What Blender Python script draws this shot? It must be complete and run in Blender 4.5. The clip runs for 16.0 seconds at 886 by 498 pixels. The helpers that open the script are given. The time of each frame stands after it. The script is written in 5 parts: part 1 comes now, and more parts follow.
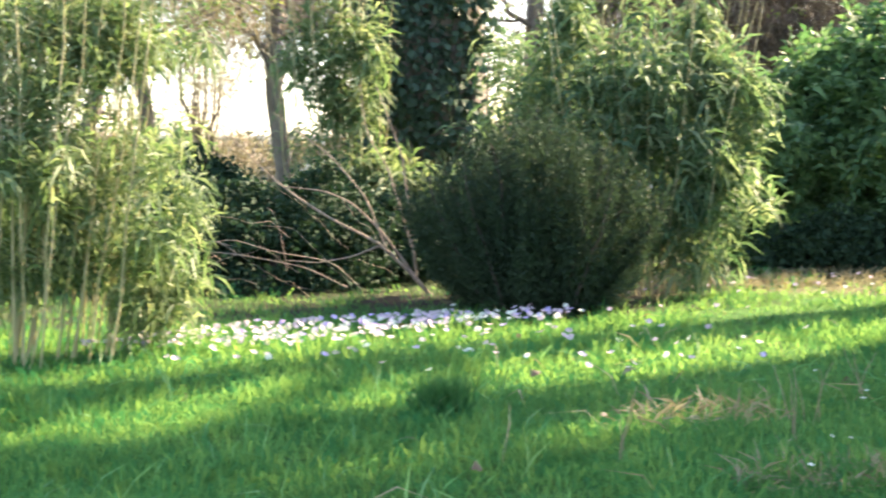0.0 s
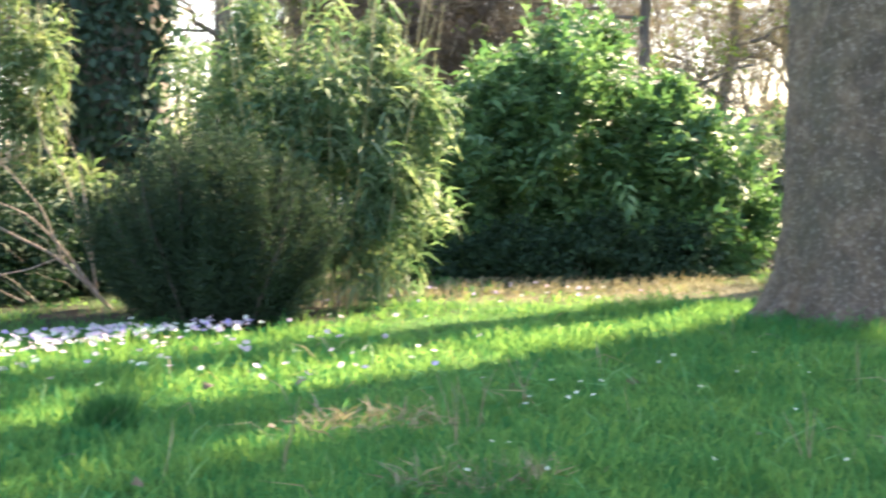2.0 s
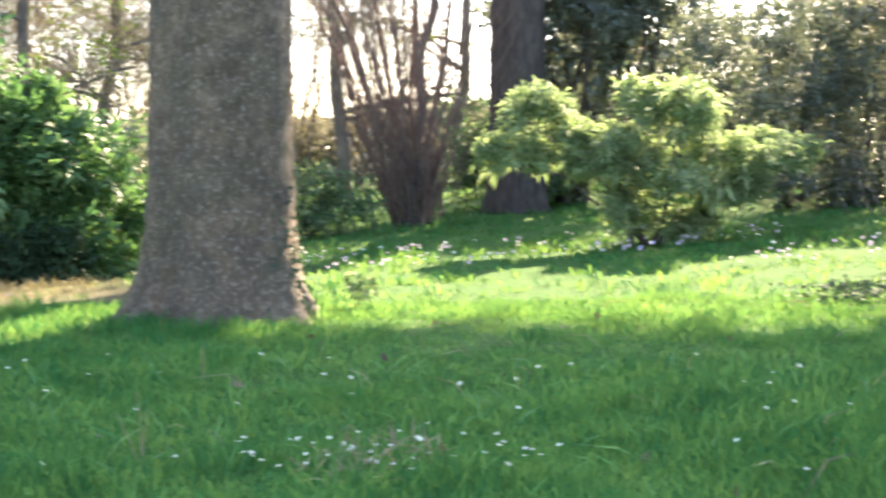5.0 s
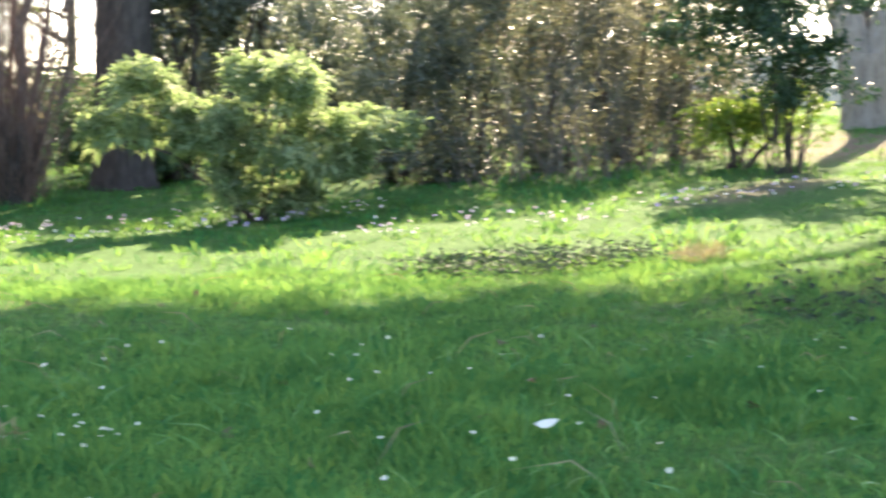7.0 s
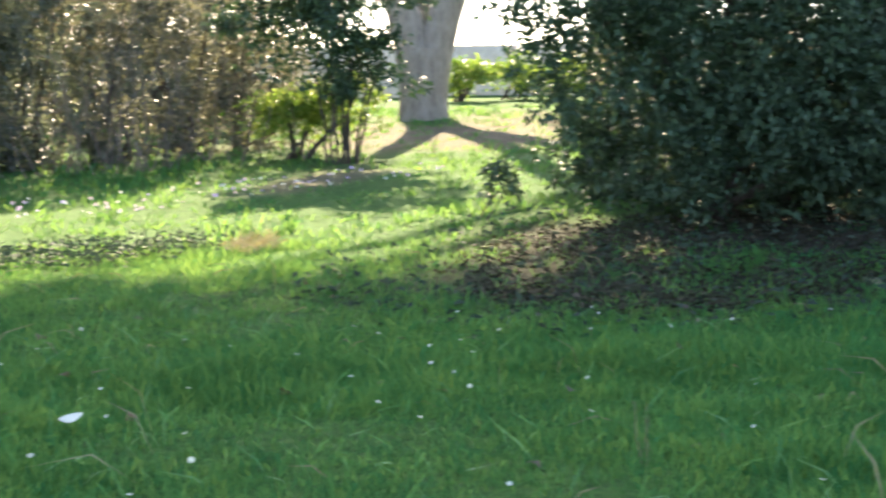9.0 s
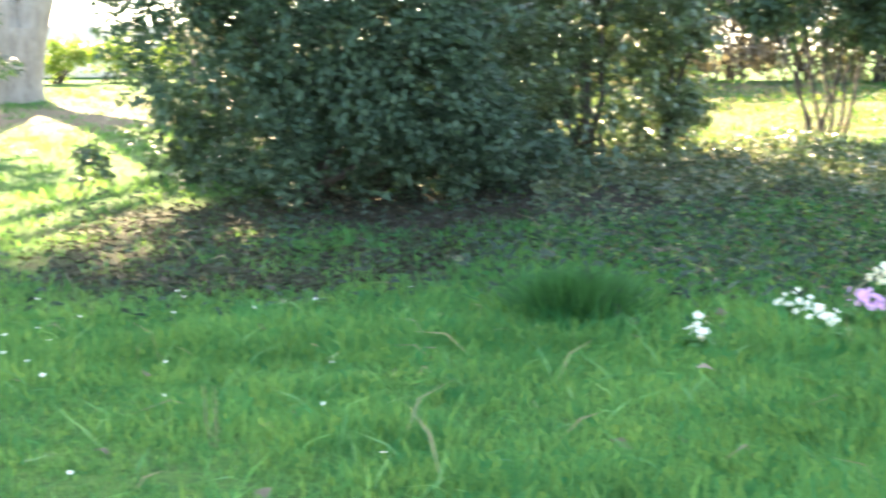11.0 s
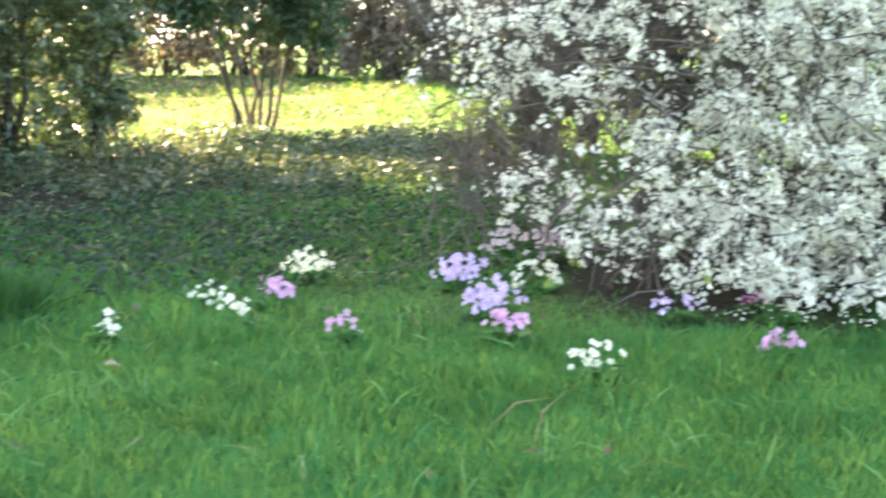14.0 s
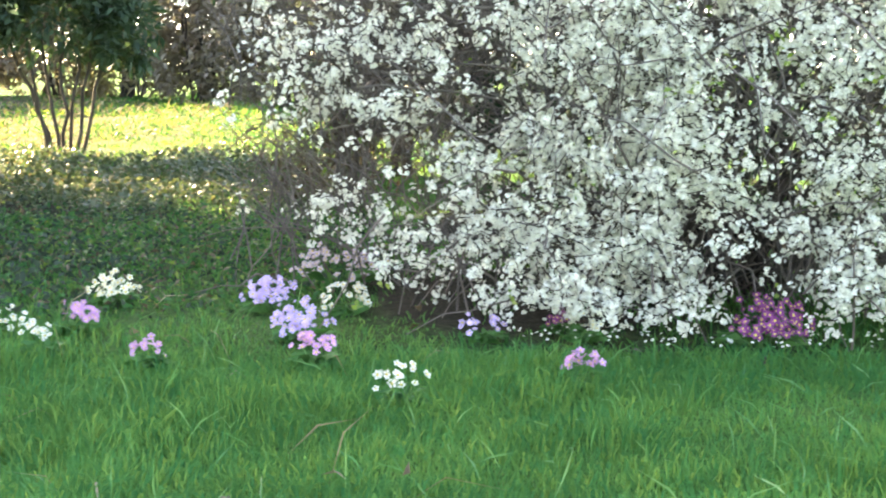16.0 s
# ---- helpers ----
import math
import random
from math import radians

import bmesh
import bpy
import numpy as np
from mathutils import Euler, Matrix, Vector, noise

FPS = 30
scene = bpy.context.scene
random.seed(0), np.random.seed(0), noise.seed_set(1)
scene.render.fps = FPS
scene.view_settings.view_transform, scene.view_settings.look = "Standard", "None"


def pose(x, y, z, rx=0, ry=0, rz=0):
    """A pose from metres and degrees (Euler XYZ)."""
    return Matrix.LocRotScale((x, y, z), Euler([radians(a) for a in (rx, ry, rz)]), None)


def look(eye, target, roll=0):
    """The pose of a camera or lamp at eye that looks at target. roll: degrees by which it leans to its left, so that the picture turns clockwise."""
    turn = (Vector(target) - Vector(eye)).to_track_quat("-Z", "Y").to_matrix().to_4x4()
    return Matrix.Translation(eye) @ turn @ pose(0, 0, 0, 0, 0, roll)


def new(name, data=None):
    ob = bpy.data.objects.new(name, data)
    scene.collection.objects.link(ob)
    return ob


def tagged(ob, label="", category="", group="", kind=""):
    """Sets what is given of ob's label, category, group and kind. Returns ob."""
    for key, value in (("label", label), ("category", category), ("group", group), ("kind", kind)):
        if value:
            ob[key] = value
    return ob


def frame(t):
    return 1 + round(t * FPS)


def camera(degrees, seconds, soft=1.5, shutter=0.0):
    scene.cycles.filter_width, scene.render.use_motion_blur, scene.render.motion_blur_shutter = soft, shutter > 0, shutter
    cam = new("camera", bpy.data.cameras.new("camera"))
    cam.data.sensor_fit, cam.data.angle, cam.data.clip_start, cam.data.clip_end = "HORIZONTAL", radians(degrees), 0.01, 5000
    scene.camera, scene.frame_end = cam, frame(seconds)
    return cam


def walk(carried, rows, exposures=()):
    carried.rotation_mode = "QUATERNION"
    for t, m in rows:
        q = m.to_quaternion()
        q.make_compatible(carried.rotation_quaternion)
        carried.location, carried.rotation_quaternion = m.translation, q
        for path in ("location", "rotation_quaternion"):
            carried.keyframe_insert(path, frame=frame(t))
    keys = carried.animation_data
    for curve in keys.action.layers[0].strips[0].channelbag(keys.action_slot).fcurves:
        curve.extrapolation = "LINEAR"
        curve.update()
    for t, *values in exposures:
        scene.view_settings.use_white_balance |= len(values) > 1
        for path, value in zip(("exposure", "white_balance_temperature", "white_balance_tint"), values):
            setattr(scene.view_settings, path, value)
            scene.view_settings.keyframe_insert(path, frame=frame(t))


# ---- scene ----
# Seconds, turn to the right from +y, tilt and lean in degrees: a hand-held turn on the spot, arms out.
PAN = [
    (0, 0.11, -3.35, -0.48),
    (0.5, 2.46, -3.35, -0.12),
    (1, 5.08, -3.24, -0.43),
    (1.5, 7.58, -3.13, -0.41),
    (2, 10.75, -3.01, -0.20),
    (2.5, 13.59, -2.94, 0.06),
    (3, 17.24, -2.89, 0.14),
    (3.5, 20.48, -2.78, -0.37),
    (4, 24.15, -2.79, 0.11),
    (4.2, 25.83, -2.80, 0.28),
    (6.3, 40.06, -3.54, -0.48),
    (6.5, 41.41, -3.62, -0.33),
    (7, 45.12, -3.76, 0.12),
    (7.5, 48.72, -3.89, 0.41),
    (8, 52.45, -3.97, 0.19),
    (8.5, 56.33, -4.04, 0.54),
    (9, 60.06, -4.01, 0.51),
    (9.2, 61.17, -3.99, 0.56),
    (11.3, 75.82, -4.62, 0.46),
    (11.5, 77.19, -4.68, 0.53),
    (12, 80.40, -4.81, 0.44),
    (12.5, 83.59, -4.93, -0.22),
    (13, 86.73, -5.05, -0.12),
    (13.5, 89.66, -5.06, -0.69),
    (14, 92.74, -4.70, -0.49),
    (14.5, 95.25, -4.43, -0.50),
    (15, 96.83, -4.26, -0.60),
    (15.5, 98.10, -4.09, -0.33),
    (16, 99.02, -3.96, -0.31),
]
ARM, SIDE, EYE = 0.621, 0.063, 1.0
cam = camera(30.64, 16.0, soft=2.0, shutter=0.7)


def held(turn, tilt, lean):
    a, b = radians(turn), radians(tilt)
    ahead = Vector((math.sin(a), math.cos(a), 0))
    side = Vector((math.cos(a), -math.sin(a), 0))
    eye = ahead * ARM + side * SIDE + Vector((0, 0, EYE))
    return look(eye, eye + ahead * math.cos(b) + Vector((0, 0, math.sin(b))), lean)


EXPOSURES = [(0, 2.6, 6600, 17), (3.5, 2.76, 6500, 17), (7, 2.45, 6500, 16), (9.2, 2.35, 6600, 16), (11.3, 3.65, 7100, 14), (12.5, 3.66, 7200, 14), (14, 3.38, 7500, 15), (16, 3.27, 7600, 16)]
walk(cam, [(t, held(a, b, c)) for t, a, b, c in PAN], EXPOSURES)

# ---- light ----
SUN_TURN, SUN_HIGH = 52.5, 35.0
world = bpy.data.worlds.new("sky")
scene.world = world
world.use_nodes = True
wt = world.node_tree
sky = wt.nodes.new("ShaderNodeTexSky")
sky.sky_type, sky.sun_disc = "NISHITA", False
sky.sun_elevation, sky.sun_rotation = radians(SUN_HIGH), radians(SUN_TURN)
sky.dust_density, sky.air_density = 1.3, 1.0
wt.links.new(sky.outputs[0], wt.nodes["Background"].inputs[0])
wt.nodes["Background"].inputs[1].default_value = 0.13
sun = new("sun", bpy.data.lights.new("sun", "SUN"))
sun.data.energy, sun.data.angle, sun.data.color = 5.8, radians(0.6), (1.0, 0.83, 0.56)
a, b = radians(SUN_TURN), radians(SUN_HIGH)
sun.matrix_world = look((math.sin(a) * math.cos(b) * 50, math.cos(a) * math.cos(b) * 50, math.sin(b) * 50), (0, 0, 0))


# ---- materials ----
def shader(name):
    m = bpy.data.materials.new(name)
    m.use_nodes = True
    t = m.node_tree
    return m, t, t.nodes["Principled BSDF"], t.nodes["Material Output"]


def node(t, kind, **values):
    n = t.nodes.new(kind)
    for key, v in values.items():
        n.inputs[key.replace("_", " ")].default_value = v
    return n


def ramp(t, fac, stops):
    r = t.nodes.new("ShaderNodeValToRGB")
    e = r.color_ramp.elements
    while len(e) < len(stops):
        e.new(0.5)
    for el, (p, c) in zip(e, stops):
        el.position, el.color = p, (*c, 1)
    t.links.new(fac, r.inputs[0])
    return r


def leaf_material(name, colours, rough=0.45, glow=0.35, spec=0.5, patch=1.5, warm_by=(1.15, 1.2, 0.85), patchy=0.5, each=0.55):
    """Leaves: colour by leaf and by patch, some light let through."""
    m, t, p, out = shader(name)
    geo = t.nodes.new("ShaderNodeNewGeometry")
    tex = node(t, "ShaderNodeTexNoise", Scale=patch, Detail=3.0)
    t.links.new(geo.outputs["Position"], tex.inputs["Vector"])
    mix = t.nodes.new("ShaderNodeMath")
    mix.operation = "MULTIPLY_ADD"
    mix.inputs[1].default_value = each
    sub = node(t, "ShaderNodeMath")
    sub.operation = "MULTIPLY_ADD"
    sub.inputs[1].default_value = patchy
    sub.inputs[2].default_value = (0.5 - patchy) * 0.5 + (0.55 - each) * 0.5
    t.links.new(tex.outputs[0], sub.inputs[0])
    t.links.new(geo.outputs["Random Per Island"], mix.inputs[0])
    t.links.new(sub.outputs[0], mix.inputs[2])
    n = len(colours)
    r = ramp(t, mix.outputs[0], [(0.1 + 0.8 * i / max(1, n - 1), c) for i, c in enumerate(colours)])
    t.links.new(r.outputs[0], p.inputs["Base Color"])
    p.inputs["Roughness"].default_value = rough
    p.inputs["Specular IOR Level"].default_value = spec
    if glow > 0:
        tr = t.nodes.new("ShaderNodeBsdfTranslucent")
        warm = t.nodes.new("ShaderNodeMix")
        warm.data_type, warm.blend_type = "RGBA", "MULTIPLY"
        warm.inputs[0].default_value = 1.0
        warm.inputs[7].default_value = (*warm_by, 1)
        t.links.new(r.outputs[0], warm.inputs[6])
        t.links.new(warm.outputs[2], tr.inputs[0])
        ms = t.nodes.new("ShaderNodeMixShader")
        ms.inputs[0].default_value = glow
        t.links.new(p.outputs[0], ms.inputs[1])
        t.links.new(tr.outputs[0], ms.inputs[2])
        t.links.new(ms.outputs[0], out.inputs[0])
    return m


def bark_material(name, dark, mid, light, scale=14.0, stretch=0.25, bump=0.6):
    m, t, p, out = shader(name)
    co = t.nodes.new("ShaderNodeTexCoord")
    mp = t.nodes.new("ShaderNodeMapping")
    mp.inputs["Scale"].default_value = (1, 1, stretch)
    t.links.new(co.outputs["Object"], mp.inputs[0])
    n1 = node(t, "ShaderNodeTexNoise", Scale=scale, Detail=8.0, Roughness=0.7)
    t.links.new(mp.outputs[0], n1.inputs["Vector"])
    r = ramp(t, n1.outputs[0], [(0.3, dark), (0.5, mid), (0.72, light)])
    t.links.new(r.outputs[0], p.inputs["Base Color"])
    p.inputs["Roughness"].default_value = 0.9
    bp = node(t, "ShaderNodeBump", Strength=bump, Distance=0.02)
    t.links.new(n1.outputs[0], bp.inputs["Height"])
    t.links.new(bp.outputs[0], p.inputs["Normal"])
    return m


def plain(name, colour, rough=0.6, glow=0.0, vary=0.15):
    m, t, p, out = shader(name)
    geo = t.nodes.new("ShaderNodeNewGeometry")
    tex = node(t, "ShaderNodeTexNoise", Scale=25.0, Detail=4.0)
    t.links.new(geo.outputs["Position"], tex.inputs["Vector"])
    lo = tuple(c * (1 - vary) for c in colour)
    hi = tuple(min(1, c * (1 + vary)) for c in colour)
    r = ramp(t, tex.outputs[0], [(0.3, lo), (0.7, hi)])
    t.links.new(r.outputs[0], p.inputs["Base Color"])
    p.inputs["Roughness"].default_value = rough
    if glow:
        tr = t.nodes.new("ShaderNodeBsdfTranslucent")
        t.links.new(r.outputs[0], tr.inputs[0])
        ms = t.nodes.new("ShaderNodeMixShader")
        ms.inputs[0].default_value = glow
        t.links.new(p.outputs[0], ms.inputs[1])
        t.links.new(tr.outputs[0], ms.inputs[2])
        t.links.new(ms.outputs[0], out.inputs[0])
    return m


GRASS = leaf_material("grass_blade", [(0.014, 0.098, 0.034), (0.022, 0.152, 0.053), (0.034, 0.205, 0.070), (0.052, 0.26, 0.088)], 0.7, 0.5, 0.0, 1.6, (6.3, 1.7, 1.0), 0.85, 0.24)
STRAW = leaf_material("dry_straw", [(0.15, 0.125, 0.070), (0.25, 0.21, 0.125), (0.37, 0.32, 0.20)], 0.7, 0.25, 0.2)
BAMBOO = leaf_material("bamboo_leaf", [(0.045, 0.095, 0.035), (0.095, 0.155, 0.065), (0.175, 0.235, 0.11), (0.34, 0.36, 0.21)], 0.55, 0.48, 0.3, 4.0)
BAMBOO_GREEN = leaf_material("bamboo_leaf_green", [(0.034, 0.078, 0.038), (0.075, 0.14, 0.066), (0.15, 0.215, 0.11), (0.33, 0.36, 0.22)], 0.6, 0.48, 0.25, 4.0)
YEW = leaf_material("yew_needle", [(0.020, 0.037, 0.023), (0.034, 0.056, 0.032), (0.049, 0.074, 0.042)], 0.8, 0.2, 0.1)
LAUREL = leaf_material("laurel_leaf", [(0.030, 0.080, 0.034), (0.060, 0.138, 0.052), (0.108, 0.20, 0.075), (0.20, 0.31, 0.125)], 0.55, 0.42, 0.35, 2.5)
RHODO = leaf_material("rhododendron_leaf", [(0.085, 0.13, 0.055), (0.18, 0.24, 0.115), (0.29, 0.35, 0.18), (0.46, 0.50, 0.29)], 0.65, 0.55, 0.15, 1.5, (1.0, 1.1, 0.85))
HOLLY = leaf_material("holly_leaf", [(0.023, 0.048, 0.028), (0.046, 0.086, 0.047), (0.09, 0.137, 0.076)], 0.55, 0.2, 0.3, 3.0)
THICKET = leaf_material("thicket_leaf", [(0.07, 0.073, 0.058), (0.13, 0.13, 0.10), (0.24, 0.22, 0.17)], 0.55, 0.42, 0.25)
BANKIVY = leaf_material("bank_ivy_leaf", [(0.04, 0.062, 0.030), (0.08, 0.11, 0.052), (0.17, 0.18, 0.10)], 0.38, 0.3, 0.5)
GLOSSIVY = leaf_material("glossy_ivy_leaf", [(0.040, 0.075, 0.032), (0.085, 0.135, 0.058), (0.17, 0.21, 0.105)], 0.32, 0.25, 0.7)
SEDGE = leaf_material("sedge_blade", [(0.018, 0.072, 0.020), (0.036, 0.125, 0.034), (0.07, 0.18, 0.05)], 0.6, 0.3, 0.2)
SHADE = leaf_material("shade_leaf", [(0.068, 0.084, 0.066), (0.12, 0.138, 0.108), (0.20, 0.215, 0.17)], 0.5, 0.42, 0.4)
TREEIVY = leaf_material("tree_ivy_leaf", [(0.026, 0.052, 0.032), (0.044, 0.078, 0.046), (0.07, 0.11, 0.064)], 0.6, 0.2, 0.25)
IVY = leaf_material("ivy_leaf", [(0.012, 0.030, 0.016), (0.022, 0.048, 0.024), (0.040, 0.073, 0.036)], 0.7, 0.15, 0.12)
MOUND = leaf_material("ground_ivy_leaf", [(0.02, 0.04, 0.026), (0.036, 0.06, 0.038), (0.066, 0.086, 0.058)], 0.7, 0.2, 0.15)
SPRING = leaf_material("spring_leaf", [(0.09, 0.17, 0.03), (0.18, 0.27, 0.05), (0.3, 0.34, 0.09)], 0.45, 0.45, 0.4)
DEADLEAF = leaf_material("dead_leaf", [(0.05, 0.040, 0.024), (0.11, 0.085, 0.050), (0.22, 0.175, 0.105)], 0.6, 0.25, 0.4)
SPRAY = leaf_material("bare_twigs", [(0.13, 0.105, 0.085), (0.24, 0.20, 0.16), (0.38, 0.33, 0.26)], 0.8, 0.3, 0.2)
BROWNTWIG = leaf_material("brown_twigs", [(0.05, 0.038, 0.03), (0.10, 0.078, 0.06), (0.19, 0.15, 0.115)], 0.8, 0.2, 0.2)
# Litter browns deepened so that they hold the holly's shade.
DARKENED_LITTER = leaf_material("litter_darkened_for_shade", [(0.014, 0.017, 0.010), (0.028, 0.029, 0.017), (0.065, 0.058, 0.037)], 0.75, 0.15, 0.15)
BLADE = leaf_material("long_blade", [(0.06, 0.20, 0.06), (0.11, 0.28, 0.09), (0.2, 0.36, 0.14)], 0.5, 0.4, 0.4)
PETAL_WHITE = plain("white_petal", (0.82, 0.81, 0.68), 0.5, 0.35, 0.05)
PETAL_CREAM = plain("cream_petal", (0.85, 0.83, 0.62), 0.5, 0.35, 0.05)
PETAL_LILAC = plain("lilac_petal", (0.60, 0.46, 0.80), 0.5, 0.35, 0.2)
PETAL_PINK = plain("pink_petal", (0.68, 0.34, 0.64), 0.5, 0.35, 0.2)
PETAL_PALE = plain("pale_pink_petal", (0.68, 0.53, 0.60), 0.5, 0.35, 0.2)
PETAL_EYE = plain("yellow_flower_eye", (0.75, 0.55, 0.10), 0.5, 0.2, 0.1)
PRIMULALEAF = leaf_material("primula_leaf", [(0.03, 0.10, 0.03), (0.06, 0.17, 0.045), (0.11, 0.24, 0.07)], 0.6, 0.3, 0.2)
PETAL_PURPLE = plain("purple_petal", (0.27, 0.055, 0.21), 0.5, 0.3, 0.3)
def plane_bark():
    """Grey flaking bark: fine upright grain, dark plates and pale lichen flecks."""
    m, t, p, out = shader("grey_bark")
    co = t.nodes.new("ShaderNodeTexCoord")
    mp = t.nodes.new("ShaderNodeMapping")
    mp.inputs["Scale"].default_value = (1, 1, 0.35)
    t.links.new(co.outputs["Object"], mp.inputs[0])
    grain = node(t, "ShaderNodeTexNoise", Scale=30.0, Detail=8.0, Roughness=0.75)
    plates = node(t, "ShaderNodeTexNoise", Scale=6.0, Detail=5.0, Roughness=0.6)
    fleck = node(t, "ShaderNodeTexNoise", Scale=34.0, Detail=6.0, Roughness=0.75)
    broad = node(t, "ShaderNodeTexNoise", Scale=2.2, Detail=2.0)
    t.links.new(mp.outputs[0], grain.inputs["Vector"])
    for n in (plates, fleck, broad):
        t.links.new(co.outputs["Object"], n.inputs["Vector"])
    base = ramp(t, grain.outputs[0], [(0.3, (0.068, 0.045, 0.027)), (0.5, (0.144, 0.096, 0.060)), (0.72, (0.25, 0.178, 0.113))])
    colour = base.outputs[0]
    for tex, stops, tone in ((plates, [(0.42, (0.65, 0.65, 0.65)), (0.60, (0, 0, 0))], (0.060, 0.042, 0.029)), (broad, [(0.45, (0, 0, 0)), (0.7, (0.5, 0.5, 0.5))], (0.075, 0.070, 0.043)), (fleck, [(0.53, (0, 0, 0)), (0.64, (0.75, 0.75, 0.75))], (0.30, 0.235, 0.175))):
        r = ramp(t, tex.outputs[0], stops)
        mx = t.nodes.new("ShaderNodeMix")
        mx.data_type = "RGBA"
        mx.inputs[7].default_value = (*tone, 1)
        t.links.new(r.outputs[0], mx.inputs[0])
        t.links.new(colour, mx.inputs[6])
        colour = mx.outputs[2]
    t.links.new(colour, p.inputs["Base Color"])
    p.inputs["Roughness"].default_value = 0.9
    bp = node(t, "ShaderNodeBump", Strength=0.6, Distance=0.02)
    t.links.new(grain.outputs[0], bp.inputs["Height"])
    t.links.new(bp.outputs[0], p.inputs["Normal"])
    return m


TRUNK = plane_bark()
DARKBARK = bark_material("dark_bark", (0.025, 0.02, 0.016), (0.06, 0.048, 0.04), (0.11, 0.09, 0.075), 14, 0.3, 0.7)
REDBARK = bark_material("reddish_bark", (0.07, 0.04, 0.03), (0.17, 0.11, 0.085), (0.28, 0.19, 0.15), 20, 0.2, 0.6)
PALEBARK = bark_material("pale_dry_wood", (0.11, 0.08, 0.06), (0.24, 0.18, 0.13), (0.38, 0.30, 0.23), 25, 0.3, 0.4)
FARBARK = bark_material("far_bark", (0.07, 0.06, 0.05), (0.14, 0.115, 0.095), (0.23, 0.195, 0.165), 8, 0.3, 0.5)
# Far bark made paler: the haze in front of it is put into the colour.
HAZEBARK = bark_material("haze_lightened_bark", (0.17, 0.14, 0.11), (0.30, 0.25, 0.195), (0.42, 0.36, 0.29), 10, 0.4, 0.5)
CULM = bark_material("bamboo_culm_skin", (0.22, 0.19, 0.08), (0.36, 0.31, 0.15), (0.5, 0.42, 0.24), 12, 0.2, 0.2)
STONE = bark_material("wall_stone", (0.62, 0.50, 0.36), (0.74, 0.62, 0.46), (0.82, 0.71, 0.55), 6, 1.0, 0.6)


# ---- shapes ----
rng = np.random.default_rng(7)


def rise(x):
    """The lawn's height: level on the left, a bank towards +x."""
    x = np.asarray(x, float)
    return 0.095 * np.log1p(np.exp(np.minimum(x - 7.5, 60.0))) - 0.035 * np.log1p(np.exp(np.clip(x - 22.0, -60, 300)))


def polar(turn, far):
    return np.array([math.sin(radians(turn)) * far, math.cos(radians(turn)) * far])


def unit(v):
    v = np.asarray(v, float)
    return v / np.maximum(np.linalg.norm(v, axis=-1, keepdims=True), 1e-9)


def fast(name, verts, tris, material, parent=None):
    """A mesh of very many triangles."""
    me = bpy.data.meshes.new(name)
    v, f = np.asarray(verts, np.float32), np.asarray(tris, np.int32)
    me.vertices.add(len(v))
    me.vertices.foreach_set("co", v.ravel())
    me.loops.add(f.size)
    me.loops.foreach_set("vertex_index", f.ravel())
    me.polygons.add(len(f))
    me.polygons.foreach_set("loop_start", np.arange(0, f.size, 3, dtype=np.int32))
    me.update(calc_edges=True)
    me.validate()
    me.materials.append(material)
    ob = new(name, me)
    if parent is not None:
        ob.parent = parent
    return ob


def blades(P, D, L, W, bend=0.25, plane=None):
    """Leaves: rhombs with a fold, at P, along D, L long, W wide, drooping by bend; plane is the way their faces look."""
    P, D = np.asarray(P, float), unit(D)
    n = len(P)
    L, W = np.broadcast_to(L, n)[:, None], np.broadcast_to(W, n)[:, None]
    S = unit(np.cross(D, rng.normal(size=(n, 3)) if plane is None else plane))
    N = np.cross(S, D)
    N = N * np.where(N[:, 2:] < 0, -1, 1)
    mid = P + D * L * 0.45 + N * L * 0.06
    tip = P + D * L + np.array([0, 0, -1.0]) * L * bend
    V = np.stack([P, mid - S * W / 2 + N * W * 0.15, tip, mid + S * W / 2 + N * W * 0.15], 1).reshape(-1, 3)
    k = np.arange(n)[:, None] * 4
    F = np.concatenate([k + [0, 1, 3], k + [1, 2, 3]], 0)
    return V, F


def lobes_surface(lobes, count, depth=0.3, low=-0.4):
    """Points in the outer layer of several rounded lobes, with the way out from each."""
    vol = np.array([(r[0] * r[1] + r[1] * r[2] + r[0] * r[2]) for c, r in lobes])
    pick = rng.choice(len(lobes), count, p=vol / vol.sum())
    C = np.array([c for c, r in lobes], float)[pick]
    R = np.array([r for c, r in lobes], float)[pick]
    u = unit(rng.normal(size=(count, 3)))
    u[:, 2] = np.where(u[:, 2] < low, -u[:, 2], u[:, 2])
    bump = 1 + 0.16 * np.sin(u[:, 0] * 7 + pick * 2.1) * np.sin(u[:, 1] * 6 + pick) + 0.10 * np.sin(u[:, 2] * 13 + pick)
    s = (1 - depth * rng.random(count) ** 1.5) * bump
    P, out = C + u * R * s[:, None], unit(u / R)
    if count > 200:
        # Most twigs gather on boughs, some of which stand out from the rest.
        k = max(12, count // 38)
        boss = rng.choice(count, k)
        jut = rng.uniform(-0.04, 0.20, (k, 1)) * R[boss]
        pull = rng.integers(0, k, count)
        own = rng.random(count) < 0.62
        near = P[boss][pull] + out[boss][pull] * jut[pull] + rng.normal(size=(count, 3)) * 0.15 * R[boss][pull]
        P = np.where(own[:, None], near, P)
    return P, out


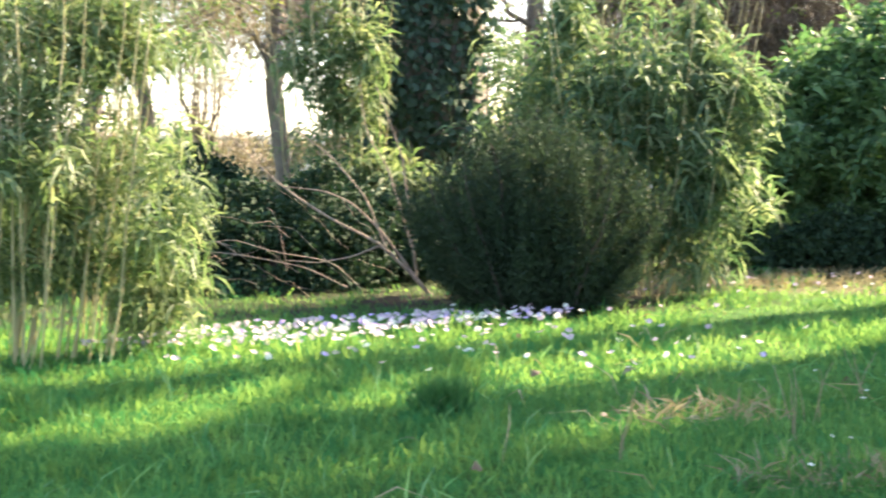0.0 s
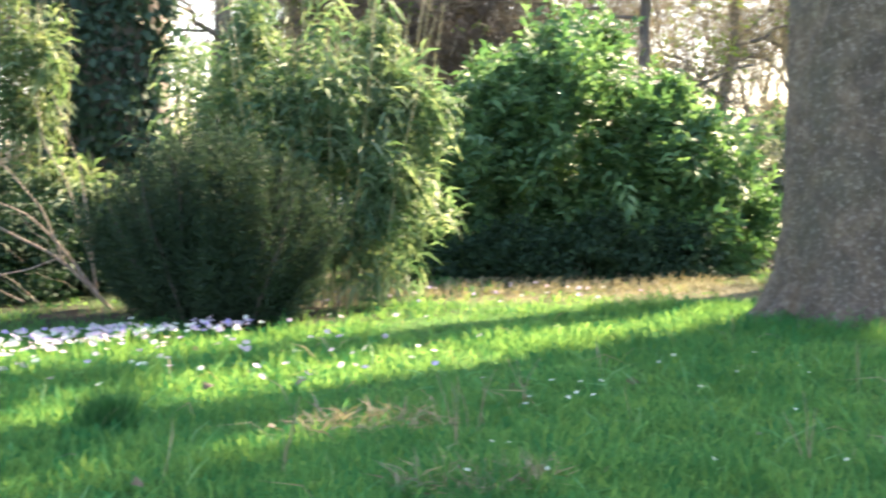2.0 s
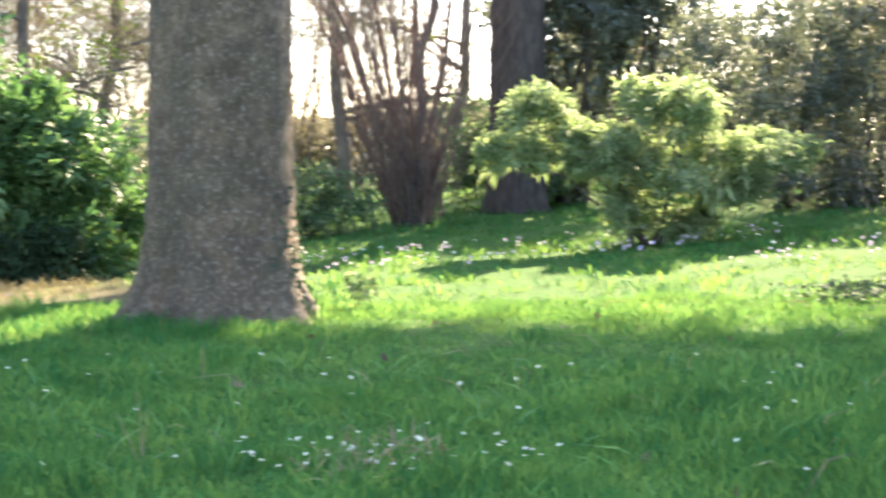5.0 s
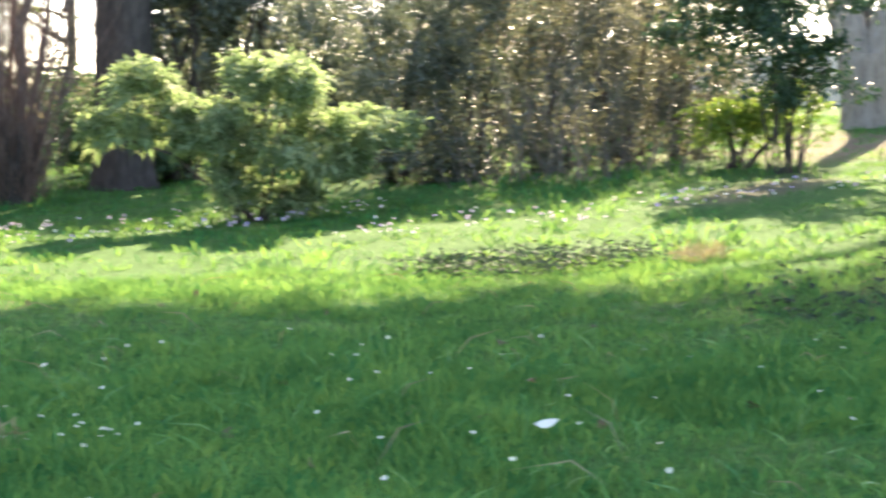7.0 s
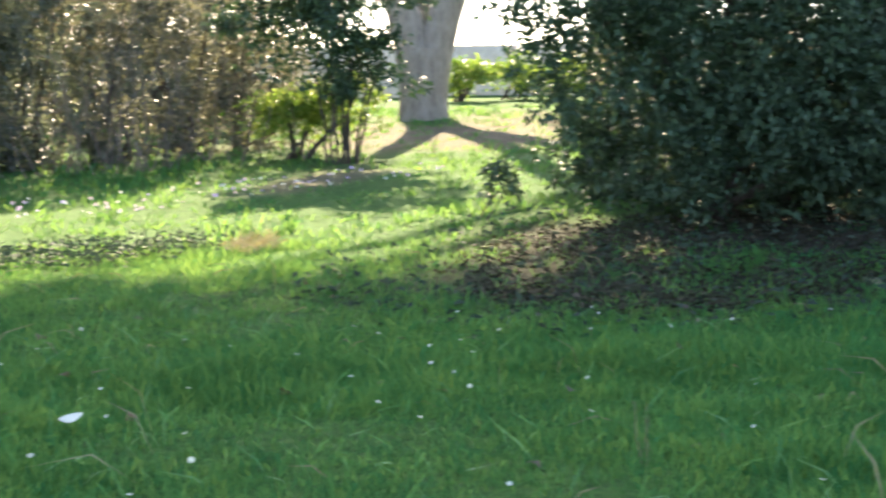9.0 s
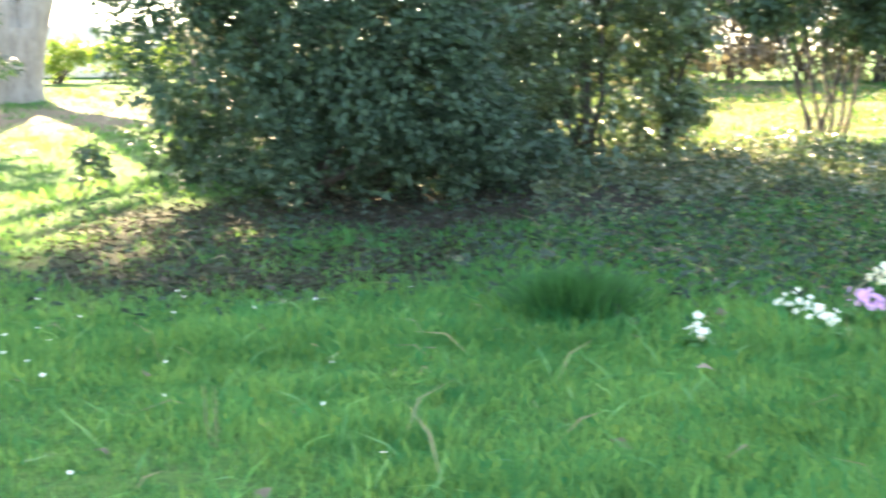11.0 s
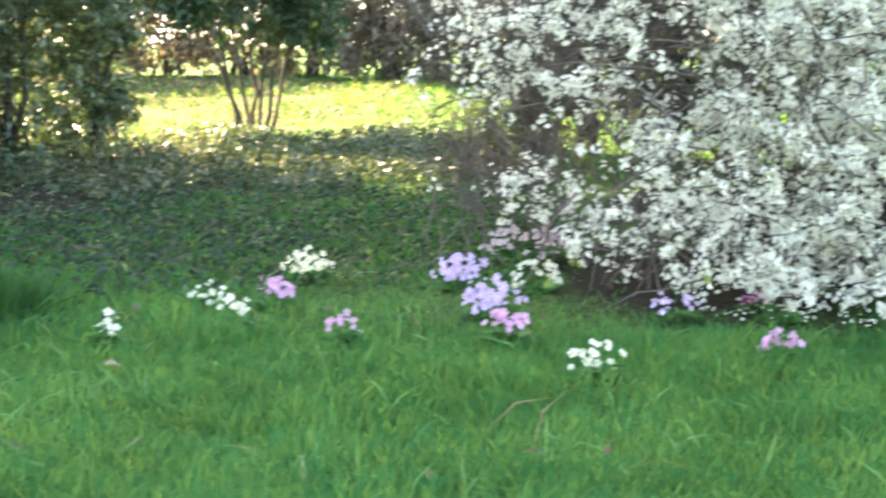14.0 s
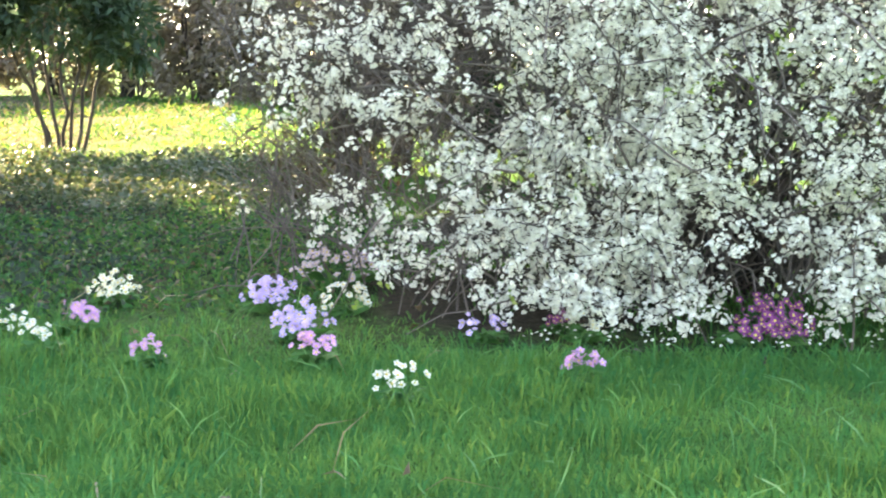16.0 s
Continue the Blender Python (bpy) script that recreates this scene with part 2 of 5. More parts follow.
def leafage(lobes, twigs, per, L, W, spread=0.9, droop=0.25, depth=0.3, low=-0.4, up=0.2):
    """Tufts of leaves over lobes."""
    P, out = lobes_surface(lobes, twigs, depth, low)
    P, out = np.repeat(P, per, 0), np.repeat(out, per, 0)
    n = len(P)
    D = out + spread * rng.normal(size=(n, 3)) + np.array([0, 0, up])
    P = P + rng.normal(size=(n, 3)) * L * 0.45
    ls = L * rng.uniform(0.65, 1.25, n)
    return blades(P, D, ls, 1.25 * W * rng.uniform(0.7, 1.2, n), droop)


def sprays(lobes, twigs, per, L, W, reach=1.6, droop=0.25, depth=0.4, low=-0.5, up=0.3, fan=0.9, loose=0.5):
    """Leafy shoots: each one a short twig with leaves set to both sides of it, spread like a fan."""
    P, out = lobes_surface(lobes, twigs, depth, low)
    T = unit(out + loose * rng.normal(size=(twigs, 3)) + np.array([0, 0, up]))
    side = unit(np.cross(T, np.array([0, 0, 1.0]) + 0.5 * rng.normal(size=(twigs, 3))))
    face = unit(np.cross(side, T))
    size = L * rng.uniform(0.7, 1.25, twigs)
    k = np.arange(twigs * per)
    own, j = k // per, k % per
    s = (j / max(1, per - 1))[:, None]
    sign = np.where(j % 2 == 0, 1.0, -1.0)[:, None]
    at = P[own] + T[own] * size[own][:, None] * reach * (s - 0.7)
    D = T[own] * (0.55 + 0.6 * s) + side[own] * sign * fan * (1.05 - 0.75 * s) + 0.16 * rng.normal(size=(len(k), 3))
    ls = size[own] * rng.uniform(0.75, 1.15, len(k))
    return blades(at, D, ls, W / L * ls, droop, face[own] + 0.35 * rng.normal(size=(len(k), 3)))


def tube(path, r0, r1, sides=6):
    path = np.asarray(path, float)
    n = len(path)
    T = unit(np.gradient(path, axis=0))
    ref = np.array([0.3, 0.9, 0.2])
    A = unit(np.cross(T, ref))
    B = np.cross(T, A)
    r = np.linspace(r0, r1, n)[:, None, None]
    ang = np.arange(sides) * 2 * math.pi / sides
    V = path[:, None] + r * (np.cos(ang)[None, :, None] * A[:, None] + np.sin(ang)[None, :, None] * B[:, None])
    F = []
    for i in range(n - 1):
        for j in range(sides):
            k = (j + 1) % sides
            F += [(i * sides + j, i * sides + k, (i + 1) * sides + k), (i * sides + j, (i + 1) * sides + k, (i + 1) * sides + j)]
    return V.reshape(-1, 3), np.array(F)


def merged(pieces):
    V, F, k = [], [], 0
    for v, f in pieces:
        V.append(v)
        F.append(np.asarray(f) + k)
        k += len(v)
    return np.concatenate(V), np.concatenate(F)


def bend_path(a, b, sag=0.0, wob=0.05, n=8):
    a, b = np.asarray(a, float), np.asarray(b, float)
    s = np.linspace(0, 1, n)[:, None]
    p = a + (b - a) * s
    L = np.linalg.norm(b - a)
    p = p + np.array([0, 0, sag]) * L * 4 * s * (1 - s)
    w = rng.normal(size=(n, 3)) * wob * L * 0.3
    w[0] = 0
    return p + w


def root(name, x, y, label, category, group="", kind=""):
    ob = new(name)
    ob.empty_display_size = 0.2
    ob.location = (x, y, float(rise(x)))
    return tagged(ob, label, category, group, kind)


def boughs(start, tip, r, depth, sides, out, twist=0.6):
    """A limb that divides again and again."""
    p = bend_path(start, tip, 0.03, 0.10, 6)
    out.append(tube(p, r, r * 0.55, sides))
    if depth == 0:
        return
    way = p[-1] - p[0]
    L = np.linalg.norm(way)
    for i in range(3 if depth > 1 else 4):
        s = rng.uniform(0.45, 1.0)
        at = p[min(5, int(s * 5))]
        d = unit(unit(way) + twist * rng.normal(size=3) + np.array([0, 0, 0.1]))
        boughs(at, at + d * L * rng.uniform(0.45, 0.75), r * 0.5, depth - 1, max(3, sides - 1), out, twist)


# ---- ground ----
def spaced(lo, hi, near_lo, near_hi, step):
    core = np.arange(near_lo, near_hi + 1e-6, step)
    left = near_lo - np.geomspace(step, near_lo - lo, 14)[::-1]
    right = near_hi + np.geomspace(step, hi - near_hi, 14)
    return np.concatenate([left, core, right])


def mask_disc(x, y, cx, cy, rx, ry, soft=0.35):
    wob = 0.18 * np.sin(x * 2.3 + y) + 0.15 * np.sin(y * 3.1 - x * 1.7)
    d = np.sqrt(((x - cx) / rx) ** 2 + ((y - cy) / ry) ** 2) + wob
    return np.clip((1 - d) / soft + 0.5, 0, 1)


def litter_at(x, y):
    """Bare leaf litter under the evergreens, with some of the holly's shade in it."""
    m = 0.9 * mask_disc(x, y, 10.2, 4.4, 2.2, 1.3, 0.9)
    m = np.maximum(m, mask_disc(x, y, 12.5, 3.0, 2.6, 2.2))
    # Reaches out from the litter: dark ground in place of holly shade.
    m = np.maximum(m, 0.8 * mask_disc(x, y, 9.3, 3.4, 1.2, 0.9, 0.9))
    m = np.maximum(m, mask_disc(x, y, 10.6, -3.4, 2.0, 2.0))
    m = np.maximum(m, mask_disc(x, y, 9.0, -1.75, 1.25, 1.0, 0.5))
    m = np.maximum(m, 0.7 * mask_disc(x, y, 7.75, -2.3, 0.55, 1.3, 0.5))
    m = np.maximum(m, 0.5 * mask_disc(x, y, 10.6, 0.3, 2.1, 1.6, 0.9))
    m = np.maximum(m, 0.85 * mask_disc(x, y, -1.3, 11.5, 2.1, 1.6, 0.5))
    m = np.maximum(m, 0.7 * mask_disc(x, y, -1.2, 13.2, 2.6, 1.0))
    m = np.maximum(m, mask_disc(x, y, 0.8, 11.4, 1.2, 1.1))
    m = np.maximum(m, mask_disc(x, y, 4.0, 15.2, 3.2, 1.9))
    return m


def straw_at(x, y):
    m = 0.75 * mask_disc(x, y, 3.2, 12.5, 2.0, 0.8, 0.6)
    m = np.maximum(m, 0.7 * mask_disc(x, y, 13.2, 9.0, 1.1, 0.45, 0.8))
    m = np.maximum(m, 0.8 * mask_disc(x, y, 18.8, 10.3, 3.0, 2.2, 0.8))
    m = np.maximum(m, 0.85 * mask_disc(x, y, 23.0, 3.0, 3.2, 2.4, 0.8))
    return np.maximum(m, 0.6 * mask_disc(x, y, 19.2, 2.2, 3.2, 2.4, 0.8))


gx = spaced(-1500, 1500, -12, 32, 0.2)
gy = spaced(-1500, 1500, -9, 32, 0.2)
GX, GY = np.meshgrid(gx, gy)
GZ = rise(GX) + 0.012 * np.sin(GX * 3.1 + GY * 1.7) * np.sin(GY * 2.3) + 0.02 * np.sin(GX * 0.9) * np.sin(GY * 1.1 + 2)
nx, ny = len(gx), len(gy)
q = np.arange(ny - 1)[:, None] * nx + np.arange(nx - 1)[None]
q = q.ravel()
GF = np.concatenate([np.stack([q, q + 1, q + nx + 1], 1), np.stack([q, q + nx + 1, q + nx], 1)])


def soil_material():
    m, t, p, out = shader("turf_and_soil")
    p.inputs["Specular IOR Level"].default_value = 0.1
    geo = t.nodes.new("ShaderNodeNewGeometry")
    n1 = node(t, "ShaderNodeTexNoise", Scale=0.8, Detail=6.0)
    n2 = node(t, "ShaderNodeTexNoise", Scale=18.0, Detail=8.0, Roughness=0.7)
    for n in (n1, n2):
        t.links.new(geo.outputs["Position"], n.inputs["Vector"])
    turf = ramp(t, n2.outputs[0], [(0.3, (0.022, 0.058, 0.014)), (0.5, (0.050, 0.118, 0.024)), (0.7, (0.095, 0.17, 0.036))])
    # Soil tones are darkened as well, for the shade under the holly.
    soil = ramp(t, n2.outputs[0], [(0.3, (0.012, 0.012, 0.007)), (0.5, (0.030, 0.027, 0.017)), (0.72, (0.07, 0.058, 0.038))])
    dry = ramp(t, n2.outputs[0], [(0.3, (0.07, 0.052, 0.036)), (0.6, (0.18, 0.138, 0.095))])
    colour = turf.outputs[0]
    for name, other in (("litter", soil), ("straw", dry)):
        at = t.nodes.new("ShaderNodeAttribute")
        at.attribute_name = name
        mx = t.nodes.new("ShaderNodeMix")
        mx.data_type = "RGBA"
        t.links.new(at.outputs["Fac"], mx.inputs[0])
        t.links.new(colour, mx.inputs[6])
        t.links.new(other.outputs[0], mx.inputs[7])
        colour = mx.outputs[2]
    t.links.new(colour, p.inputs["Base Color"])
    p.inputs["Roughness"].default_value = 0.95
    bp = node(t, "ShaderNodeBump", Strength=0.8, Distance=0.03)
    t.links.new(n2.outputs[0], bp.inputs["Height"])
    t.links.new(bp.outputs[0], p.inputs["Normal"])
    return m


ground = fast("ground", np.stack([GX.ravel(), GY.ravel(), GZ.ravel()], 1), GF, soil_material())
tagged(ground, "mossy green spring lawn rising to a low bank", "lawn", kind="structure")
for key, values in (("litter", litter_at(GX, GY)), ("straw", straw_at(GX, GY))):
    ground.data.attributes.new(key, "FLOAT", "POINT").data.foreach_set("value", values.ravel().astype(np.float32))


# ---- grass ----
def lawn_points(near, far, count, lo=-18, hi=122):
    a = np.radians(rng.uniform(lo, hi, count))
    r = np.sqrt(rng.uniform(near ** 2, far ** 2, count))
    return r * np.sin(a), r * np.cos(a)


def sward(name, near, far, tufts, per, tall, wide, label):
    """Grass in tufts that lean and stand at uneven heights."""
    x, y = lawn_points(near, far, tufts)
    low = np.sin(x * 1.7 + 0.9 * np.sin(y * 2.1)) * np.sin(y * 1.4 + 1.1 * np.sin(x * 1.9))
    fine = np.sin(x * 5.1 + 2 * np.sin(y * 3.7)) * np.sin(y * 4.3 + 2 * np.sin(x * 4.1))
    patch = np.clip(0.66 + 0.34 * low + 0.30 * fine, 0.5, 1.5)
    keep = rng.random(tufts) > np.maximum(litter_at(x, y) * 0.93, straw_at(x, y) * 0.75)
    x, y, patch = x[keep], y[keep], patch[keep]
    m = len(x)
    lean = rng.normal(size=(m, 2)) * 0.7
    size = rng.uniform(0.55, 1.35, m)
    pull = np.repeat(np.arange(m), per)
    n = len(pull)
    off = rng.normal(size=(n, 2)) * (0.028 + 0.012 * near / 4)
    bx, by = x[pull] + off[:, 0], y[pull] + off[:, 1]
    h = tall * patch[pull] * size[pull] * rng.uniform(0.55, 1.25, n)
    ln = lean[pull] + off * 11 + rng.normal(size=(n, 2)) * 0.25
    w = wide * rng.uniform(0.6, 1.2, n)
    ang = rng.uniform(0, math.pi, n)
    side = np.stack([np.cos(ang) * w / 2, np.sin(ang) * w / 2, 0 * w], 1)
    base = np.stack([bx, by, rise(bx) - 0.01], 1)
    up = np.array([0, 0, 1.0])
    l3 = np.concatenate([ln, np.zeros((n, 1))], 1)
    bow = np.minimum(np.linalg.norm(ln, axis=1), 1.4)
    mid = base + up * (h * 0.62)[:, None] + l3 * (h * 0.28)[:, None]
    tip = base + up * (h * (1.0 - 0.33 * bow))[:, None] + l3 * (h * 0.85)[:, None]
    V = np.stack([base - side, base + side, mid + side * 0.8, mid - side * 0.8, tip], 1).reshape(-1, 3)
    k = np.arange(n)[:, None] * 5
    F = np.concatenate([k + [0, 1, 2], k + [0, 2, 3], k + [3, 2, 4]])
    return tagged(fast(name, V, F, GRASS), label, "grass", kind="stuff")


LAWN = "lush uneven green grass of the lawn"
sward("grass", 0.3, 4.0, 1600, 8, 0.13, 0.010, LAWN)
sward("grass", 4.0, 7.5, 24000, 8, 0.14, 0.0062, LAWN)
sward("grass", 7.5, 12.0, 22000, 8, 0.125, 0.008, LAWN)
sward("grass", 12.0, 27.0, 12500, 8, 0.125, 0.018, LAWN)


# ---- plants: a root at the foot, turned so that its own x runs to the right and y away from the walk ----
def plant(name, turn, far, label, category, group="", kind=""):
    x, y = polar(turn, far)
    ob = root(name, x, y, label, category, group, kind)
    ob.rotation_euler = (0, 0, -radians(turn))
    return ob


def stems_part(parent, name, paths, r0, r1, material, sides=6):
    for p in paths:
        v, f = tube(p, r0 * rng.uniform(0.75, 1.2), r1, sides)
        fast(name, v, f, material, parent)


def bamboo(turn, far, lobes, twigs, culms, spread, tall, leaf, label, lean=0.0, L=0.15, W=0.015):
    ob = plant("bamboo_clump", turn, far, label, "bamboo", "bamboo clumps")
    paths = []
    for i in range(culms):
        a = np.clip(rng.normal(size=2), -1.3, 1.3) * spread * np.array([0.5, 0.35])
        top = np.array([a[0] * 1.8 + lean + rng.normal() * 0.12, a[1] * 1.8, tall * rng.uniform(0.7, 1.05)])
        paths.append(bend_path((a[0], a[1], -0.03), top, 0.0, 0.012, 9))
    stems_part(ob, "culm", paths, 0.0065, 0.003, CULM, 5)
    v, f = sprays(lobes, twigs, 7, L, W, 1.3, 0.35, 0.85, -0.9, 0.3, 0.9, 1.0)
    fast("foliage", v, f, leaf, ob)
    return ob


def shrub(name, turn, far, lobes, twigs, per, L, W, leaf, label, category, bark=DARKBARK, stems=5, droop=0.25, depth=0.45, up=0.2, spread=0.9, low=-0.5, r0=0.03, group="", fan=0.0):
    ob = plant(name, turn, far, label, category, group)
    paths = []
    for i in range(stems):
        c, r = lobes[i % len(lobes)]
        a = rng.normal(size=2) * 0.10
        paths.append(bend_path((a[0], a[1], -0.03), np.array(c) + rng.normal(size=3) * 0.2 * np.array(r), 0.04, 0.06, 8))
    stems_part(ob, "stem", paths, r0, r0 * 0.3, bark)
    if fan:
        v, f = sprays(lobes, twigs, per, L, W, 1.5, droop, depth, low, up, fan)
    else:
        v, f = leafage(lobes, twigs, per, L, W, spread, droop, depth, low, up)
    fast("foliage", v, f, leaf, ob)
    return ob


# The great tree in the middle of the lawn.
def great_trunk(name, x, y, radius, flare, tall, bark, label, lean=(0, 0), rings=90, sides=72):
    ob = root(name, x, y, label, "tree")
    zs = np.concatenate([np.linspace(-0.06, 2.6, rings), np.linspace(2.7, tall, 24)])
    ang = np.arange(sides) * 2 * math.pi / sides
    Z, A = np.meshgrid(zs, ang, indexing="ij")
    lobes = 1 + 0.05 * np.sin(A * 3 + 0.5) + 0.035 * np.sin(A * 5 + 1.2)
    R = radius * (1 - 0.25 * np.clip(Z / tall, 0, 1)) + flare * np.exp(-np.maximum(Z, 0) / 0.28) * (1 + 0.35 * np.sin(A * 5 + 0.7) + 0.2 * np.sin(A * 3))
    ridge = 0.010 * np.sin(A * 34 + 3 * np.sin(Z * 5) + 2 * np.sin(A * 5 + Z * 2)) + 0.007 * np.sin(A * 57 + 4 * np.sin(Z * 8 + A * 3)) + 0.003 * np.sin(Z * 26 + 3 * np.sin(A * 9))
    R = R * lobes + ridge * radius * 2 + 0.0035 * rng.normal(size=Z.shape)
    V = np.stack([R * np.cos(A) + lean[0] * Z, R * np.sin(A) + lean[1] * Z, Z], -1).reshape(-1, 3)
    F = []
    for i in range(len(zs) - 1):
        k = np.arange(sides)
        k2 = (k + 1) % sides
        F.append(np.stack([i * sides + k, i * sides + k2, (i + 1) * sides + k2], 1))
        F.append(np.stack([i * sides + k, (i + 1) * sides + k2, (i + 1) * sides + k], 1))
    t = fast("trunk", V, np.concatenate(F), bark, ob)
    t.data.polygons.foreach_set("use_smooth", np.ones(len(t.data.polygons), bool))
    return ob


great_tree = great_trunk("great_tree", 4.62, 9.97, 0.450, 0.155, 13.0, TRUNK, "massive grey-barked tree trunk with flared roots in grass")
dark_tree = great_trunk("dark_trunk_tree", 12.08, 17.55, 0.36, 0.06, 13.0, DARKBARK, "straight dark-barked tree trunk at the lawn's edge", rings=40, sides=40)
# Unseen crown, its lobes placed to throw shade on the near lawn.
SHADING_CROWN = [((1.1, -1.2, 12.4), (1.1, 0.7, 0.6)), ((2.4, -1.0, 12.4), (1.1, 0.7, 0.6)), ((1.6, -1.1, 13.6), (1.2, 0.9, 0.6)), ((0.0, 0.0, 13.4), (0.6, 0.5, 0.4))]
for (cx, cy, cz), size in SHADING_CROWN:
    v, f = tube(bend_path((0, 0, cz - 2.2), (cx * 1.4, cy * 1.4, cz + 0.4), 0.04, 0.03, 8), 0.12, 0.03, 7)
    fast("limb", v, f, DARKBARK, dark_tree)
v, f = leafage(SHADING_CROWN, 330, 6, 0.3, 0.10, 0.9, 0.2, 0.8, -0.9)
fast("crown", v, f, YEW, dark_tree)

for i in range(7):
    a = i * 2 * math.pi / 7 + 0.35
    d = np.array([math.cos(a), math.sin(a), 0])
    reach = 0.52 + 0.05 * math.sin(i * 2.7)
    v, f = tube(np.array([d * 0.36 + [0, 0, 0.30], d * 0.44 + [0, 0, 0.18], d * 0.52 + [0, 0, 0.06], d * (reach + 0.06) + [0, 0, -0.02], d * (reach + 0.2) + [0, 0, -0.08]]), 0.095, 0.05, 9)
    r = fast("root", v, f, TRUNK, great_tree)
    r.data.polygons.foreach_set("use_smooth", np.ones(len(r.data.polygons), bool))
for i, z in enumerate((6.5, 7.6, 8.8, 10.0, 11.2)):
    a = i * 2.4
    v, f = tube(bend_path((0, 0, z), (math.cos(a) * 2.6, math.sin(a) * 2.6, z + 1.6), 0.05, 0.03, 7), 0.14, 0.05, 8)
    fast("limb", v, f, TRUNK, great_tree)

# A little ivy on the trunk's foot.
ia = rng.normal(size=170) * 0.22 - 1.05
iz = 0.1 + np.abs(rng.normal(size=170)) * 0.38
ir = 0.46 + 0.17 * np.exp(-iz / 0.28)
P = np.stack([ir * np.cos(ia), ir * np.sin(ia), iz], 1)
v, f = blades(P, np.stack([np.cos(ia), np.sin(ia), -0.6 + 0 * ia], 1) + 0.5 * rng.normal(size=(170, 3)), 0.034, 0.026, 0.1)
fast("ivy", v, f, TREEIVY, great_tree)

# View over the lawn to the left.
rng = np.random.default_rng(5)
bamboo(-13.6, 8.65, [((0.1, 0, 1.6), (0.7, 0.5, 0.32)), ((0.55, 0.1, 1.65), (0.4, 0.4, 0.3)), ((0.1, -0.05, 1.05), (0.62, 0.5, 0.35)), ((0.5, -0.05, 0.82), (0.42, 0.4, 0.25)), ((0.62, -0.05, 0.48), (0.36, 0.35, 0.22)),
                     ((0.1, 0.05, 0.5), (0.55, 0.4, 0.22)), ((-0.5, 0, 1.2), (0.6, 0.6, 0.7)), ((0.75, 0.1, 0.25), (0.3, 0.3, 0.14))],
       2800, 64, 0.75, 3.4, BAMBOO, "tall arching bamboo clump with yellow-green leaves", 0.15, 0.14, 0.014)
bamboo(7.5, 12.0, [((-0.1, 0, 1.05), (0.65, 0.6, 0.6)), ((0.25, 0, 1.05), (0.4, 0.4, 0.4)), ((0.48, -0.15, 0.75), (0.26, 0.3, 0.22)), ((0.76, -0.2, 0.64), (0.17, 0.16, 0.10)),
                   ((-0.35, 0, 1.4), (0.45, 0.5, 0.4)), ((0.3, 0, 1.5), (0.4, 0.45, 0.3)), ((0.2, -0.1, 0.42), (0.48, 0.45, 0.3)), ((-0.8, 0.2, 1.2), (0.5, 0.4, 0.6)),
                   ((-0.55, 0, 1.95), (0.14, 0.2, 0.5)), ((-0.1, 0, 2.1), (0.12, 0.2, 0.5)), ((0.3, 0, 1.9), (0.12, 0.2, 0.4)), ((0.45, 0, 1.5), (0.12, 0.2, 0.3))],
       1900, 30, 0.55, 2.4, BAMBOO_GREEN, "fresh green bamboo thicket with drooping pale leaves", 0.1, 0.19, 0.022)
bamboo(-3.2, 14.2, [((0, 0, 1.3), (0.48, 0.35, 0.75)), ((0.05, 0, 2.1), (0.42, 0.3, 0.55)), ((0.25, 0, 0.8), (0.45, 0.3, 0.35)), ((0.6, -0.2, 0.75), (0.3, 0.3, 0.22))],
       620, 18, 0.5, 3.2, BAMBOO, "thin wispy bamboo with yellowish leaves", 0.0, 0.2, 0.026)


def yew(turn, far):
    """A bowl of feathery shoots that rise and spread from a narrow foot."""
    ob = plant("yew_bush", turn, far, "dense dark feathery yew bush, narrow-footed, on the lawn", "bush")
    P, D, N = [], [], []
    for i in range(520):
        x = float(np.clip(rng.normal() * 0.42, -0.86, 0.82))
        y = float(rng.uniform(-1, 1)) * 0.62 * math.sqrt(max(0.05, 1 - (x / 1.0) ** 2))
        top = 1.20 - 0.52 * (abs(x + 0.02) / 0.86) ** 1.7 - 0.22 * (y / 0.7) ** 2
        tip = np.array([x, y, top * (1.0 if rng.random() < 0.4 else rng.uniform(0.35, 1.0)) + rng.normal() * 0.07])
        tip[0] *= 0.62 + 0.38 * min(1.0, tip[2] / 0.75)
        foot = np.array([x * 0.38, y * 0.4, -0.03])
        path = bend_path(foot, tip, 0.0, 0.03, 9)
        path[:, :2] += (tip - foot)[:2] * 0.35 * (np.linspace(0, 1, 9) * (1 - np.linspace(0, 1, 9)))[:, None]
        if i < 46:
            v, f = tube(path, 0.014, 0.004, 5)
            fast("stem", v, f, DARKBARK, ob)
        k = 165
        s = rng.uniform(0.12, 1.0, k)
        at = np.stack([np.interp(s * 8, np.arange(9), path[:, c]) for c in range(3)], 1)
        way = unit(path[-1] - path[4])
        P.append(at + rng.normal(size=(k, 3)) * 0.032 * (1.15 - s[:, None] * 0.7))
        D.append(way * 0.9 + 0.55 * rng.normal(size=(k, 3)))
    P, D = np.concatenate(P), np.concatenate(D)
    keep = P[:, 2] > 0.0
    v, f = blades(P[keep], D[keep], 0.048 * rng.uniform(0.7, 1.3, keep.sum()), 0.011, 0.05)
    fast("foliage", v, f, YEW, ob)
    return ob


